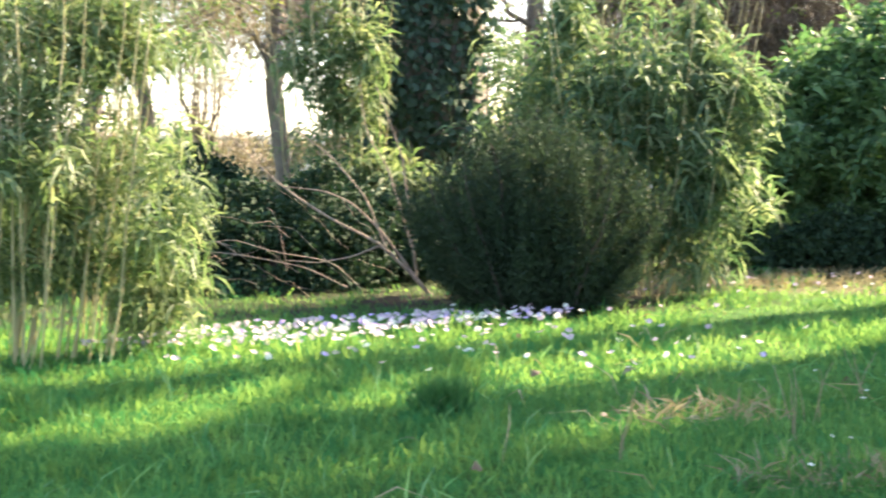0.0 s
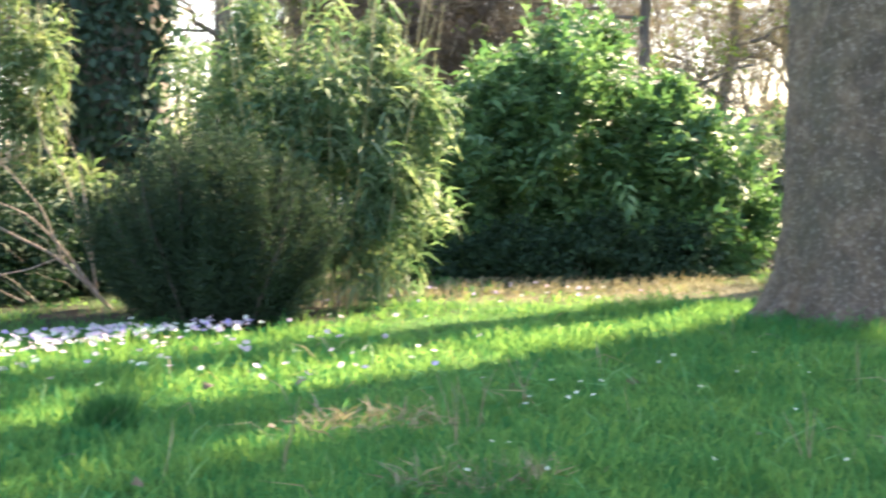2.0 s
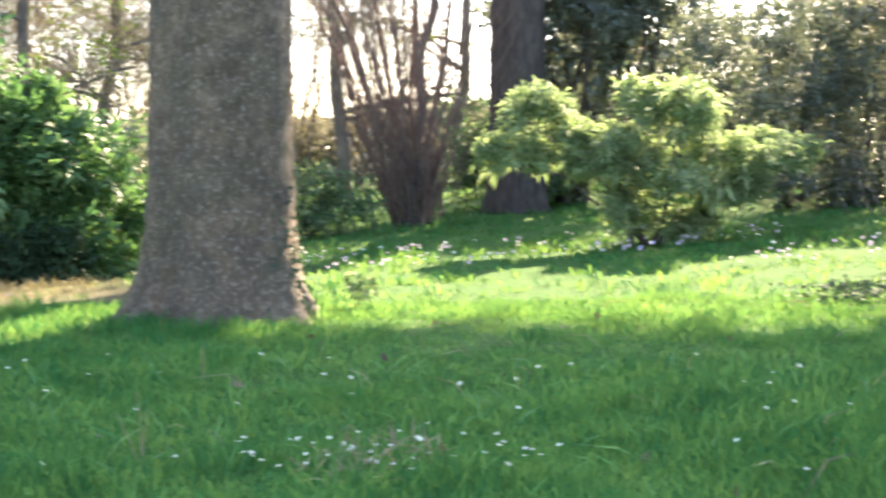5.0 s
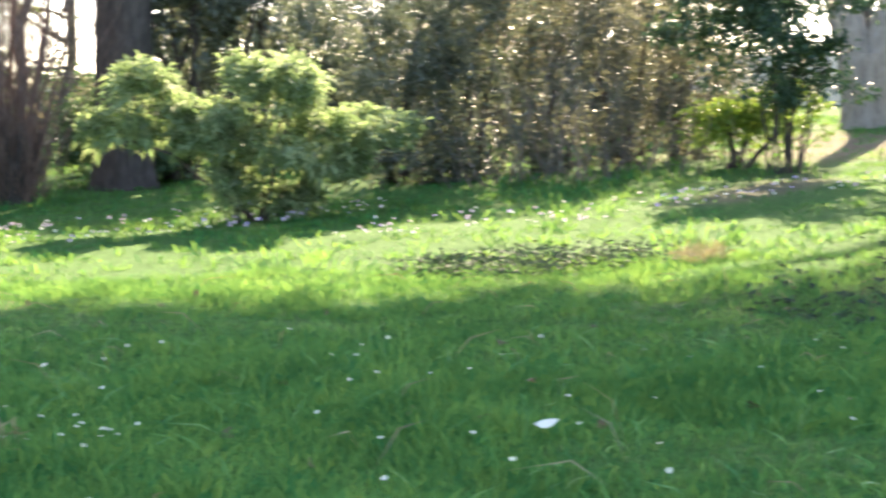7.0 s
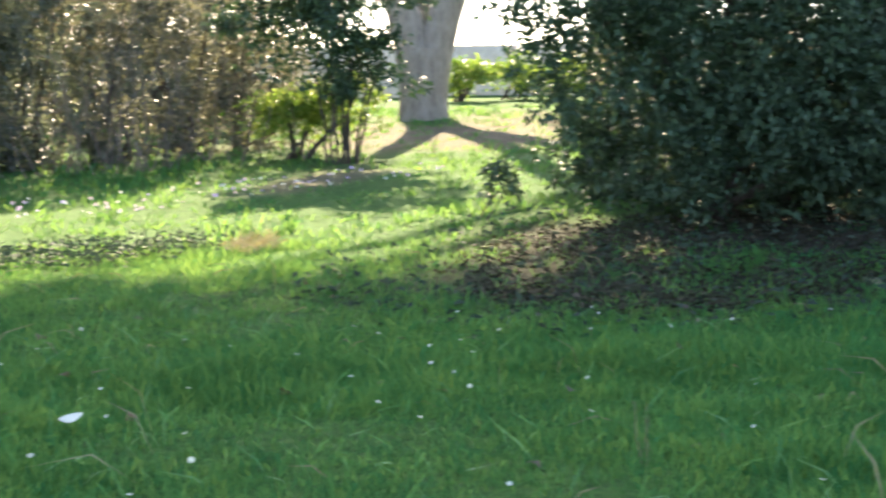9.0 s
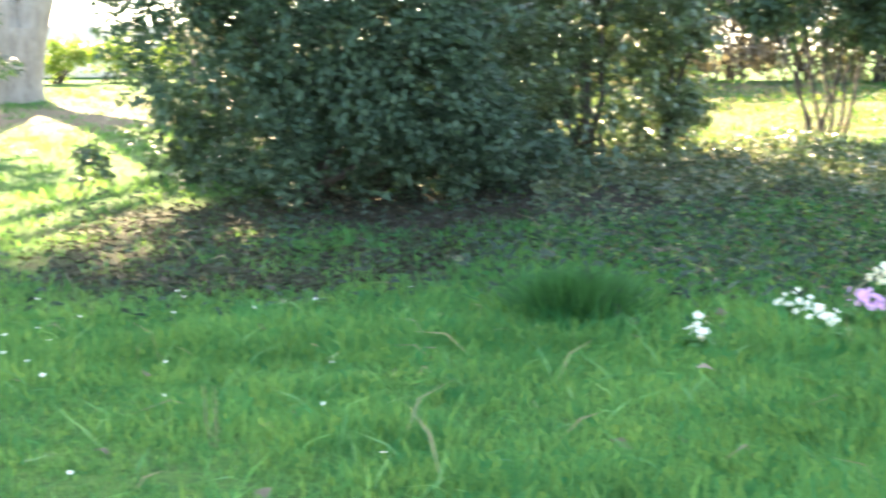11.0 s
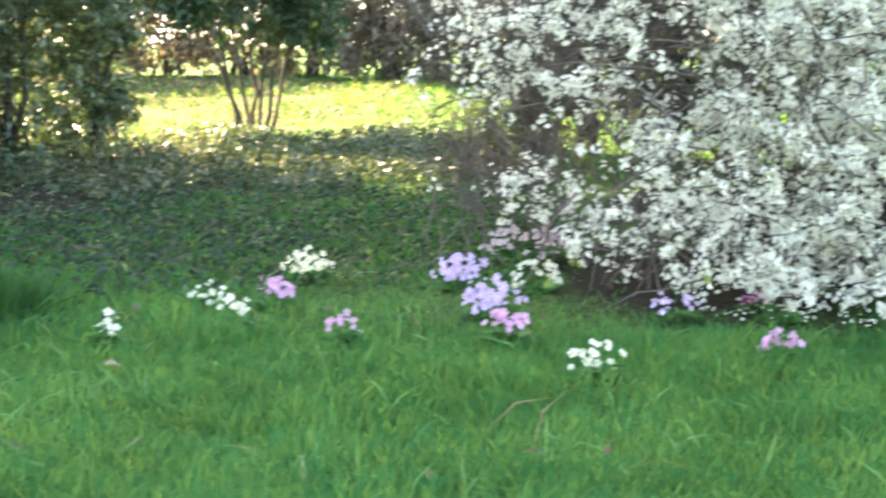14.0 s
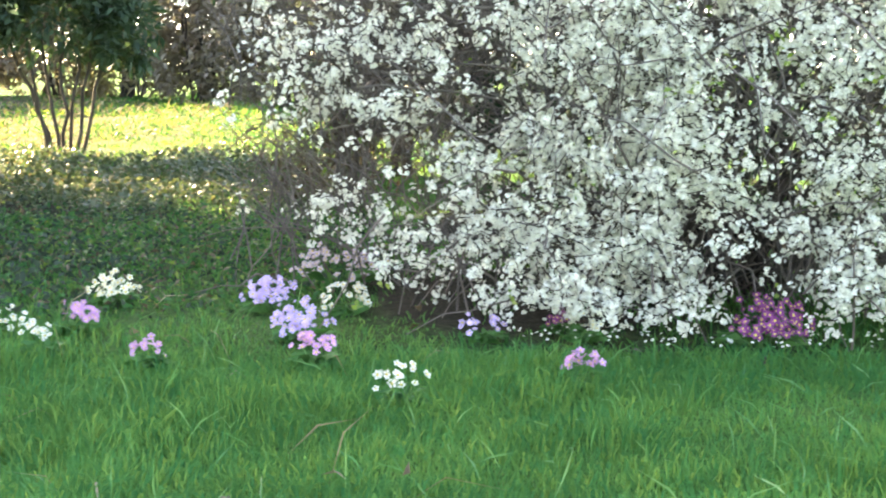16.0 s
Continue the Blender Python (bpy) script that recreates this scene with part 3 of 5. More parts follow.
yew(3.55, 10.75)
for turn, far, s in ((-5.8, 13.0, 0.78), (-9.4, 13.6, 0.95), (-2.2, 13.8, 0.65), (-14.0, 13.4, 0.9)):
    shrub("dark_undershrub", turn, far, [((0, 0, 0.4 * s), (0.9, 0.6, 0.55 * s)), ((0.4, 0, 0.72 * s), (0.45, 0.4, 0.28)), ((-0.4, 0, 0.65 * s), (0.45, 0.4, 0.3)), ((0.1, -0.2, 0.15), (0.9, 0.5, 0.25))],
          2000, 6, 0.08, 0.026, IVY, "dark shaded evergreen undershrub", "shrub", depth=0.5, up=0.4, low=-0.9, group="dark undershrubs")
# Low dark shrubs added in place of the shade at the laurel's foot.
for turn, far in ((13.0, 14.0), (15.4, 14.0), (17.6, 14.3)):
    shrub("dark_undershrub", turn, far, [((0, 0, 0.16), (0.62, 0.3, 0.2)), ((0.2, 0.1, 0.3), (0.4, 0.25, 0.18))], 700, 6, 0.08, 0.026, IVY, "low dark foliage in place of shade below the laurel", "shrub", depth=0.6, up=0.3, low=-0.9, r0=0.012, group="dark undershrubs")
shrub("laurel", 15.2, 15.0, [((0, 0, 1.3), (0.8, 0.8, 0.8)), ((-0.75, 0, 0.85), (0.7, 0.7, 0.68)), ((0.65, 0, 0.88), (0.75, 0.7, 0.6)), ((0.05, -0.2, 1.72), (0.5, 0.5, 0.38)), ((-0.4, -0.1, 1.5), (0.35, 0.3, 0.32)), ((0.6, -0.2, 1.35), (0.45, 0.35, 0.3)), ((-0.85, 0, 1.25), (0.42, 0.4, 0.36)), ((1.1, 0, 1.05), (0.42, 0.4, 0.3)),
                            ((-0.55, -0.2, 0.35), (1.0, 0.6, 0.45)), ((0.6, -0.2, 0.35), (1.0, 0.6, 0.45)), ((-1.3, 0, 0.5), (0.6, 0.5, 0.6)), ((1.35, 0.3, 0.5), (0.65, 0.5, 0.58)), ((-0.25, 0, 2.0), (0.16, 0.2, 0.22)), ((0.35, 0, 1.95), (0.16, 0.2, 0.2)), ((-0.8, 0, 1.62), (0.18, 0.2, 0.2)), ((0.95, 0, 1.5), (0.2, 0.2, 0.18)), ((-1.25, 0, 1.2), (0.2, 0.2, 0.2)), ((1.5, 0, 1.15), (0.22, 0.2, 0.18))],
      6400, 7, 0.135, 0.040, LAUREL, "broad glossy green cherry laurel bush", "bush", stems=8, depth=0.45, up=0.55, low=-0.95, fan=0.9)
for turn, far, w, h in ((20.4, 16.9, 1.0, 0.72), (23.6, 19.4, 1.0, 0.8), (27.2, 19.6, 0.8, 0.42), (8.6, 19.0, 1.1, 0.9), (34.6, 22.0, 1.0, 0.6)):
    shrub("evergreen_shrub", turn, far, [((0, 0, h), (w, 0.7, h * 0.85)), ((-0.5 * w, 0, h * 1.1), (0.5 * w, 0.5, h * 0.6)), ((0.5 * w, -0.2, 0.6 * h), (0.55 * w, 0.5, h * 0.6)), ((0, -0.2, 0.2), (w, 0.6, 0.3))],
          420 if 27 < turn < 28 else 1500, 6, 0.11, 0.035, BAMBOO_GREEN if turn > 22 else SHADE if turn > 18 else LAUREL, "loose evergreen shrub below the trees", "shrub", depth=0.6, up=0.3, group="evergreen shrubs")

# Ivy-clad trunk behind the yew.
ivy_tree = plant("ivy_clad_tree", 0.0, 15.6, "old tree trunk thickly clad in dark ivy", "tree")
v, f = tube(bend_path((0, 0, -0.05), (0.05, 0, 9), 0, 0.01, 12), 0.50, 0.36, 20)
fast("trunk", v, f, FARBARK, ivy_tree)
n = 9500
ia = rng.uniform(math.pi * 0.55, math.pi * 1.83, n)
iz = rng.uniform(0.2, 5.0, n)
ir = 0.50 + 0.10 * np.sin(iz * 4 + ia * 3) + rng.uniform(-0.05, 0.14, n)
P = np.stack([ir * np.cos(ia), ir * np.sin(ia), iz], 1)
v, f = blades(P, np.stack([np.cos(ia), np.sin(ia), -0.7 + 0 * ia], 1) + 0.5 * rng.normal(size=(n, 3)), 0.10, 0.08, 0.1)
fast("ivy", v, f, TREEIVY, ivy_tree)

# Bare pale branches that lean out from behind the yew.
fallen = plant("leaning_bare_shrub", 0.0, 12.0, "leaning bare shrub with pale curved branches", "shrub")
for pts, r0, r1 in (([(0, 0, 0), (-0.12, 0, 0.14), (-0.36, 0, 0.38), (-0.72, 0, 0.56), (-1.08, 0.1, 0.80), (-1.42, 0.1, 1.15)], 0.022, 0.006),
                    ([(-0.10, 0, 0.12), (-0.34, 0.1, 0.45), (-0.55, 0.1, 0.66), (-0.75, 0.1, 0.75), (-1.05, 0.2, 0.78)], 0.016, 0.004),
                    ([(-0.36, 0, 0.36), (-0.55, -0.1, 0.29), (-0.8, -0.1, 0.25), (-1.0, -0.1, 0.27)], 0.009, 0.004),
                    ([(-0.3, 0, 0.3), (-0.45, 0, 0.7), (-0.7, 0, 1.0), (-1.1, 0, 1.3)], 0.013, 0.004),
                    ([(-0.1, 0.1, 0.1), (-0.15, 0.1, 0.6), (-0.2, 0.1, 1.0), (-0.38, 0.1, 1.5)], 0.014, 0.005),
                    ([(-0.12, 0.1, 0.3), (-0.3, 0.2, 0.9), (-0.45, 0.2, 1.15), (-0.5, 0.2, 1.5)], 0.012, 0.004),
                    ([(-0.6, 0.2, 0.05), (-0.9, 0.2, 0.2), (-1.4, 0.2, 0.3), (-2.1, 0.2, 0.36)], 0.008, 0.003),
                    ([(-0.5, 0.1, 0.05), (-0.7, 0.1, 0.25), (-1.1, 0, 0.32), (-1.4, 0, 0.42), (-1.6, 0, 0.38)], 0.007, 0.003)):
    p = np.array(pts, float)
    s = np.linspace(0, len(p) - 1, 16)
    path = np.stack([np.interp(s, np.arange(len(p)), p[:, i]) for i in range(3)], 1)
    path[1:-1] = (path[:-2] + 2 * path[1:-1] + path[2:]) / 4
    v, f = tube(path, r0 * 0.8, r1 * 0.8, 6)
    fast("branch", v, f, PALEBARK, fallen)

for i in range(24):
    a = np.array([rng.uniform(-2.2, -0.2), rng.uniform(-0.5, 0.5), rng.uniform(0.0, 0.45)])
    d = np.array([rng.normal() * 0.5 - 0.25, rng.normal() * 0.2, rng.uniform(0.0, 0.5)])
    v, f = tube(bend_path(a, a + d, 0.08, 0.10, 7), rng.uniform(0.002, 0.0035), 0.001, 4)
    fast("twig", v, f, PALEBARK, fallen)

# Coppiced stump with upright shoots.
rng = np.random.default_rng(11)
coppice = plant("coppiced_tree", 30.9, 20.3, "coppiced stump with many reddish upright stems", "tree")
for top, r in (((-1.5, 0, 4.5), 0.04), ((-0.8, 0.2, 5.0), 0.035), ((0.35, 0, 5.0), 0.075), ((0.1, 0.3, 5.0), 0.04), ((-0.35, -0.2, 5.0), 0.032), ((0.8, 0.1, 5.0), 0.04), *(((float(rng.uniform(-2.3, 1.3)), float(rng.normal() * 0.3), 4.6), 0.022) for i in range(14))):
    v, f = tube(bend_path((top[0] * 0.1, top[1] * 0.3, -0.05), top, 0.03, 0.03, 9), r, r * 0.6, 9)
    fast("stem", v, f, REDBARK, coppice)
twigs = []
for i in range(280):
    a = rng.normal(size=2) * np.array([0.20, 0.18])
    z0 = abs(rng.normal()) * 0.3
    L = rng.uniform(0.6, 3.3)
    d = unit(np.array([rng.uniform(-0.55, 0.32) + a[0] * 0.6, a[1] * 1.5, 1.0]))
    s = np.array([a[0] - 0.05 * z0, a[1], z0])
    twigs.append(tube(bend_path(s, s + d * L, 0.0, 0.08, 6), rng.uniform(0.004, 0.010), 0.002, 4))
v, f = merged(twigs)
tagged(fast("shoot", v, f, REDBARK, coppice), kind="stuff")
for i in range(11):
    a = i * 2.4
    lean = np.array([math.cos(a) * rng.uniform(0.12, 0.42), math.sin(a) * 0.2, rng.uniform(0.45, 0.95)])
    v, f = tube(bend_path((math.cos(a) * 0.10, math.sin(a) * 0.10, -0.05), lean, 0.05, 0.08, 7), rng.uniform(0.06, 0.10), 0.03, 9)
    fast("stub", v, f, DARKBARK, coppice)

shrub("rhododendron", 39.2, 16.2, [((-1.12, 0.3, 1.16), (0.40, 0.4, 0.30)), ((-1.35, 0.2, 0.78), (0.34, 0.35, 0.22)), ((-0.75, 0.2, 0.95), (0.26, 0.3, 0.2)), ((-0.6, 0.1, 0.7), (0.36, 0.35, 0.26)), ((0.08, 0, 1.06), (0.56, 0.5, 0.42)), ((0.3, -0.1, 1.32), (0.36, 0.35, 0.18)), ((-0.3, -0.1, 0.78), (0.34, 0.35, 0.25)),
                                  ((0.75, 0, 0.82), (0.36, 0.4, 0.26)), ((1.18, 0.1, 0.84), (0.28, 0.3, 0.15)), ((0.2, -0.3, 0.52), (0.5, 0.4, 0.2)), ((0.75, -0.1, 0.45), (0.36, 0.35, 0.2)), ((-0.3, -0.1, 0.35), (0.3, 0.3, 0.16)), ((0.1, -0.1, 0.14), (0.45, 0.35, 0.14))],
      2700, 8, 0.125, 0.030, RHODO, "spreading rhododendron with pale yellow-green leaves", "bush", stems=9, depth=0.45, up=0.2, droop=0.4, low=-0.45, fan=1.0, r0=0.025)

# Dark thicket behind it.
for turn, far, leaf, tw in ((43.6, 19.0, SHADE, 1400), (46.4, 19.2, SHADE, 1400), (49.0, 19.2, THICKET, 750), (51.4, 19.8, THICKET, 700), (53.4, 20.2, THICKET, 420), (41.0, 23.5, SHADE, 2400), (37.2, 26.0, SHADE, 2400), (44.2, 24.5, SHADE, 1500), (47.4, 25.0, SPRAY, 1500), (50.6, 24.6, SHADE, 1500), (53.6, 25.4, SPRAY, 1300), (49.0, 27.0, SHADE, 1500), (52.2, 27.4, SHADE, 1500), (46.0, 27.0, SHADE, 1500)):
    shrub("evergreen_thicket", turn, far, [((0, 0, 0.7), (0.8, 0.6, 0.8)), ((0.2, 0, 1.6), (0.8, 0.7, 0.8)), ((-0.4, 0.1, 1.9 + 0.02 * (far - 19)), (0.7, 0.6, 0.6)), ((0.3, -0.2, 0.3), (0.7, 0.5, 0.35))],
          int(tw * 1.35), 6, 0.085, 0.027, leaf, "tall dark evergreen thicket with glinting leaves", "thicket", stems=9, depth=0.6, low=-0.9, group="evergreen thickets")
for turn, far in ((36.4, 21.8), (38.6, 22.0)):
    shrub("shade_tree", turn, far, [((0, 0, 2.2), (0.9, 0.8, 0.9)), ((0.3, 0, 2.9), (0.8, 0.8, 0.6)), ((-0.5, 0.1, 2.7), (0.8, 0.7, 0.6))],
          1000, 6, 0.13, 0.05, SHADE, "grey-green evergreen tree standing behind the rhododendron", "tree", stems=6, depth=0.7, low=-0.9, r0=0.06, group="shade trees")
clump = plant("dry_stem_clump", 49.8, 18.2, "thin dry brown stems standing in the thicket", "dry stems")
for i in range(75):
    a = rng.normal(size=2) * np.array([0.9, 0.25])
    top = (a[0] + rng.normal() * 0.35, a[1] + rng.normal() * 0.1, rng.uniform(0.4, 1.9))
    lift = float(rise(clump.location[0] + 0.64 * a[0]) - rise(clump.location[0])) - 0.02
    v, f = tube(bend_path((a[0], a[1], lift), top, 0, 0.12, 6), 0.009, 0.003, 4)
    fast("stem", v, f, PALEBARK if i % 3 == 0 else FARBARK, clump)

# Small evergreen tree with bundled stems.
bundled = shrub("small_evergreen_tree", 56.8, 17.7, [((-0.35, 0, 1.3), (0.75, 0.6, 0.65)), ((0.2, 0, 1.1), (0.42, 0.45, 0.36)), ((-0.1, -0.1, 0.86), (0.32, 0.35, 0.22)), ((0.1, 0, 1.95), (0.85, 0.7, 0.6)), ((-0.8, 0, 1.75), (0.6, 0.5, 0.5)), ((0.62, -0.1, 0.82), (0.2, 0.2, 0.12))],
      1800, 6, 0.085, 0.036, HOLLY, "small dark evergreen tree on bundled thin stems", "tree", stems=0, depth=0.6, low=-0.8)

for a, b in ((-0.14, -0.30), (-0.09, -0.12), (-0.04, -0.10), (0.0, 0.02), (0.04, 0.10), (0.08, 0.06), (0.12, 0.28), (0.15, 0.38), (-0.02, 0.2)):
    v, f = tube(bend_path((a, rng.normal() * 0.05, -0.03), (b, 0, 1.1), 0.02, 0.04, 7), 0.018, 0.010, 6)
    fast("stem", v, f, DARKBARK, bundled)

# Forked pale tree beyond, its bark colour lightened to give the sun haze.
far_tree = plant("forked_tree", 59.5, 23.8, "pale grey forked tree trunk, lightened for sun haze", "tree")
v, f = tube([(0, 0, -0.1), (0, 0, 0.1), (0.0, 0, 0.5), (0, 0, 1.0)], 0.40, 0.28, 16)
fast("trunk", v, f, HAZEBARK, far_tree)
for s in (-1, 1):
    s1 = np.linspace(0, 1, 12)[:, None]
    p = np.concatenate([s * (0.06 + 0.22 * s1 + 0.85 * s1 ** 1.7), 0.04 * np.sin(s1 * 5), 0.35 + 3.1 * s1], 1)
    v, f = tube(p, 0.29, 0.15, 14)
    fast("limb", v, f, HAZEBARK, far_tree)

# Great holly over the litter.
holly = shrub("holly_tree", 69.4, 12.6, [((-1.0, 0, 1.95), (0.8, 0.8, 1.0)), ((-0.5, -0.2, 1.1), (0.85, 0.8, 0.65)), ((0.25, 0, 1.25), (0.9, 0.9, 0.95)), ((0.75, -0.3, 1.5), (0.7, 0.7, 1.2)),
                                        ((0, 0, 3.2), (1.6, 1.5, 1.5)), ((0.3, -0.2, 0.55), (0.75, 0.7, 0.45)), ((0.2, 0.3, 4.8), (1.3, 1.3, 1.2)), ((0.85, -0.4, 0.75), (0.55, 0.6, 0.6)), ((0.6, 0.3, 0.3), (1.3, 0.7, 0.4)), ((1.15, -0.2, 0.5), (0.4, 0.4, 0.5))],
              17000, 6, 0.064, 0.032, HOLLY, "large dark glossy holly tree reaching to the ground", "tree", stems=9, depth=0.5, low=-0.8)
v, f = tube(bend_path((1.15, 0.5, -0.05), (1.05, 0.5, 4.5), 0, 0.02, 8), 0.20, 0.14, 12)
fast("trunk", v, f, DARKBARK, holly)
shrub("glinting_shrub", 78.6, 14.2, [((0, 0, 0.8), (0.85, 0.7, 0.75)), ((0.3, 0, 1.5), (0.95, 0.8, 0.7)), ((-0.5, 0.2, 1.6), (0.7, 0.7, 0.7)), ((-0.6, 0, 0.8), (0.6, 0.6, 0.7)), ((-0.3, 0.1, 0.2), (1.2, 0.5, 0.3))],
      2400, 6, 0.08, 0.035, GLOSSIVY, "open evergreen shrub with leaves glinting in the light", "shrub", stems=10, depth=0.8, low=-0.9)
for turn, far in ((66.6, 14.2), (70.0, 14.2), (73.4, 14.0)):
    shrub("dark_undershrub", turn, far, [((0, 0, 0.3), (0.7, 0.4, 0.4)), ((0.2, 0, 0.6), (0.5, 0.4, 0.4))], 900, 6, 0.08, 0.035, HOLLY, "dark evergreen undergrowth behind the holly", "shrub", depth=0.6, low=-0.9, group="dark undershrubs")
shrub("glinting_shrub", 75.6, 13.6, [((0, 0, 0.5), (0.5, 0.5, 0.5)), ((0.1, 0.2, 1.2), (0.5, 0.5, 0.6))], 900, 6, 0.07, 0.03, GLOSSIVY, "open evergreen shrub with leaves glinting in the light", "shrub", depth=0.7, low=-0.9)
shrub("glinting_shrub", 81.0, 14.8, [((0, 0, 0.45), (0.5, 0.45, 0.45)), ((0.0, 0, 1.15), (0.5, 0.45, 0.5)), ((0.2, 0, 1.9), (0.65, 0.5, 0.5))], 1500, 6, 0.08, 0.036, GLOSSIVY, "open evergreen shrub with leaves glinting in the light", "shrub", stems=8, depth=0.8, low=-0.9)
for turn, far in ((60.6, 29.0), (62.4, 29.6), (64.2, 29.2), (66.0, 30.0)):
    shrub("yellow_green_shrub", turn, far, [((0, 0, 0.3), (0.8, 0.4, 0.3)), ((0.3, 0, 0.5), (0.5, 0.4, 0.25))], 260, 6, 0.10, 0.04, SPRING, "low sunlit shrub at the foot of the wall", "shrub", depth=0.8, group="low sunlit shrubs")
shrub("yellow_green_shrub", 55.2, 18.6, [((0, 0, 0.4), (0.7, 0.4, 0.35)), ((0.4, 0, 0.6), (0.5, 0.4, 0.35))], 700, 6, 0.08, 0.03, SPRING, "fresh yellow-green shrub in the sun", "shrub", depth=0.8)

# Many-stemmed little tree in the gap.
gap_tree = shrub("many_stemmed_tree", 86.6, 16.5, [((-0.05, 0, 1.35), (0.6, 0.6, 0.5)), ((-0.75, 0, 1.65), (0.6, 0.6, 0.5)), ((0.5, 0, 1.25), (0.42, 0.4, 0.38)), ((0, 0, 2.2), (1.1, 1.0, 0.7)), ((-1.35, 0, 1.75), (0.5, 0.5, 0.4))],
                 1900, 7, 0.11, 0.045, HOLLY, "small dark-crowned tree on several thin stems", "tree", stems=0, depth=0.5, low=-0.9)
for s in ((-0.12, -0.5, 1.2), (-0.05, -0.2, 1.2), (0.0, 0.0, 1.2), (0.05, 0.15, 1.25), (0.1, 0.3, 1.2), (0.16, 0.5, 1.25), (-0.16, -0.35, 1.2)):
    v, f = tube(bend_path((s[0], rng.normal() * 0.05, -0.03), (s[1], 0, s[2]), 0.02, 0.04, 7), 0.022, 0.014, 6)
    fast("stem", v, f, DARKBARK, gap_tree)

# Hedges that close the view on the right.
for turn, far, leaf in ((98, 14.5, SHADE), (103, 14.0, YEW), (108, 13.6, SHADE), (113, 13.4, YEW), (118, 13.2, SHADE), (123, 13.2, YEW)):
    shrub("hedge_shrub", turn, far, [((0, 0, 1.0), (1.0, 0.7, 1.0)), ((0, 0, 2.4), (1.0, 0.8, 1.1))], 900, 6, 0.12, 0.05, leaf, "dark evergreen hedge shrub behind the blossom", "shrub", depth=0.5, low=-0.9, group="hedge shrubs")
for turn, far, leaf in ((97, 22, THICKET), (94, 23, SPRAY), (91, 24, SPRAY), (88.5, 26, STRAW), (86, 27, SPRAY), (83.5, 27, SPRAY), (81, 26, SPRAY), (78, 25, THICKET), (74.5, 24, THICKET), (71, 24, YEW), (67.5, 24, THICKET)):
    shrub("brown_hedge_shrub", turn, far, [((0, 0, 0.9), (1.1, 0.8, 0.9)), ((0.3, 0, 1.9), (1.0, 0.8, 0.9)), ((-0.4, 0, 2.6), (1.0, 0.8, 0.9))], 1600 if 80 < turn < 95 else 1150, 6, 0.15, 0.05, leaf, "brown and green hedge shrub beyond the sunny lawn", "shrub", stems=10, depth=0.6, low=-0.9, group="brown hedge shrubs")

shrub("brown_twig_shrub", 96.4, 12.3, [((0, 0, 0.6), (0.7, 0.4, 0.6)), ((0.1, 0, 1.3), (0.8, 0.5, 0.6)), ((-0.1, 0.1, 2.0), (0.8, 0.5, 0.5))], 1500, 6, 0.16, 0.011, BROWNTWIG, "brown twiggy shrub behind the blossom", "shrub", FARBARK, stems=14, depth=0.9, low=-0.9, r0=0.012)


# ---- blossom shrub ----
rng = np.random.default_rng(3)


def flower_mesh(P, N, size, petals=5, cup=0.25, broad=0.19):
    """Five-petalled flowers at P, facing N."""
    n = len(P)
    N = unit(N)
    A = unit(np.cross(N, rng.normal(size=(n, 3))))
    B = np.cross(N, A)
    size = np.broadcast_to(size, n)[:, None]
    V = []
    for k in range(petals):
        t = k * 2 * math.pi / petals
        d = A * math.cos(t) + B * math.sin(t)
        e = B * math.cos(t) - A * math.sin(t)
        V += [P, P + d * size * 0.36 + e * size * broad + N * size * cup * 0.5, P + d * size * 0.52 + N * size * cup, P + d * size * 0.36 - e * size * broad + N * size * cup * 0.5]
    V = np.stack(V, 1).reshape(-1, 3)
    k = (np.arange(n)[:, None] * petals + np.arange(petals)[None]).reshape(-1, 1) * 4
    return V, np.concatenate([k + [0, 1, 2], k + [0, 2, 3]])


blossom = plant("blossom_shrub", 107.5, 9.35, "large shrub smothered in small white spring blossom", "shrub")
BL = [((0, 0, 1.2), (1.9, 1.7, 1.3)), ((-1.4, 0.1, 1.3), (1.0, 1.1, 1.2)), ((1.5, 0, 1.2), (1.1, 1.4, 1.3)), ((0.2, 0.2, 2.5), (1.8, 1.4, 0.9)), ((-0.5, -0.35, 0.2), (1.5, 1.5, 0.42)), ((1.0, -0.35, 0.2), (1.5, 1.5, 0.42)), ((0.2, -0.9, 0.9), (1.6, 1.0, 0.9)), ((1.6, -0.7, 1.0), (1.0, 1.0, 1.0)), ((2.2, -0.5, 1.2), (1.0, 1.0, 1.3))]
for i in range(46):
    P0, o = lobes_surface(BL, 1, 0.1, -0.2)
    tip = P0[0]
    tip[2] = max(tip[2], 0.45 + 0.7 * max(0.0, -0.6 - tip[0]))
    base = np.array([rng.normal() * 0.35, rng.normal() * 0.25, -0.04])
    p = bend_path(base, tip, 0.10, 0.05, 10)
    v, f = tube(p, rng.uniform(0.012, 0.026), 0.004, 6)
    fast("branch", v, f, DARKBARK, blossom)


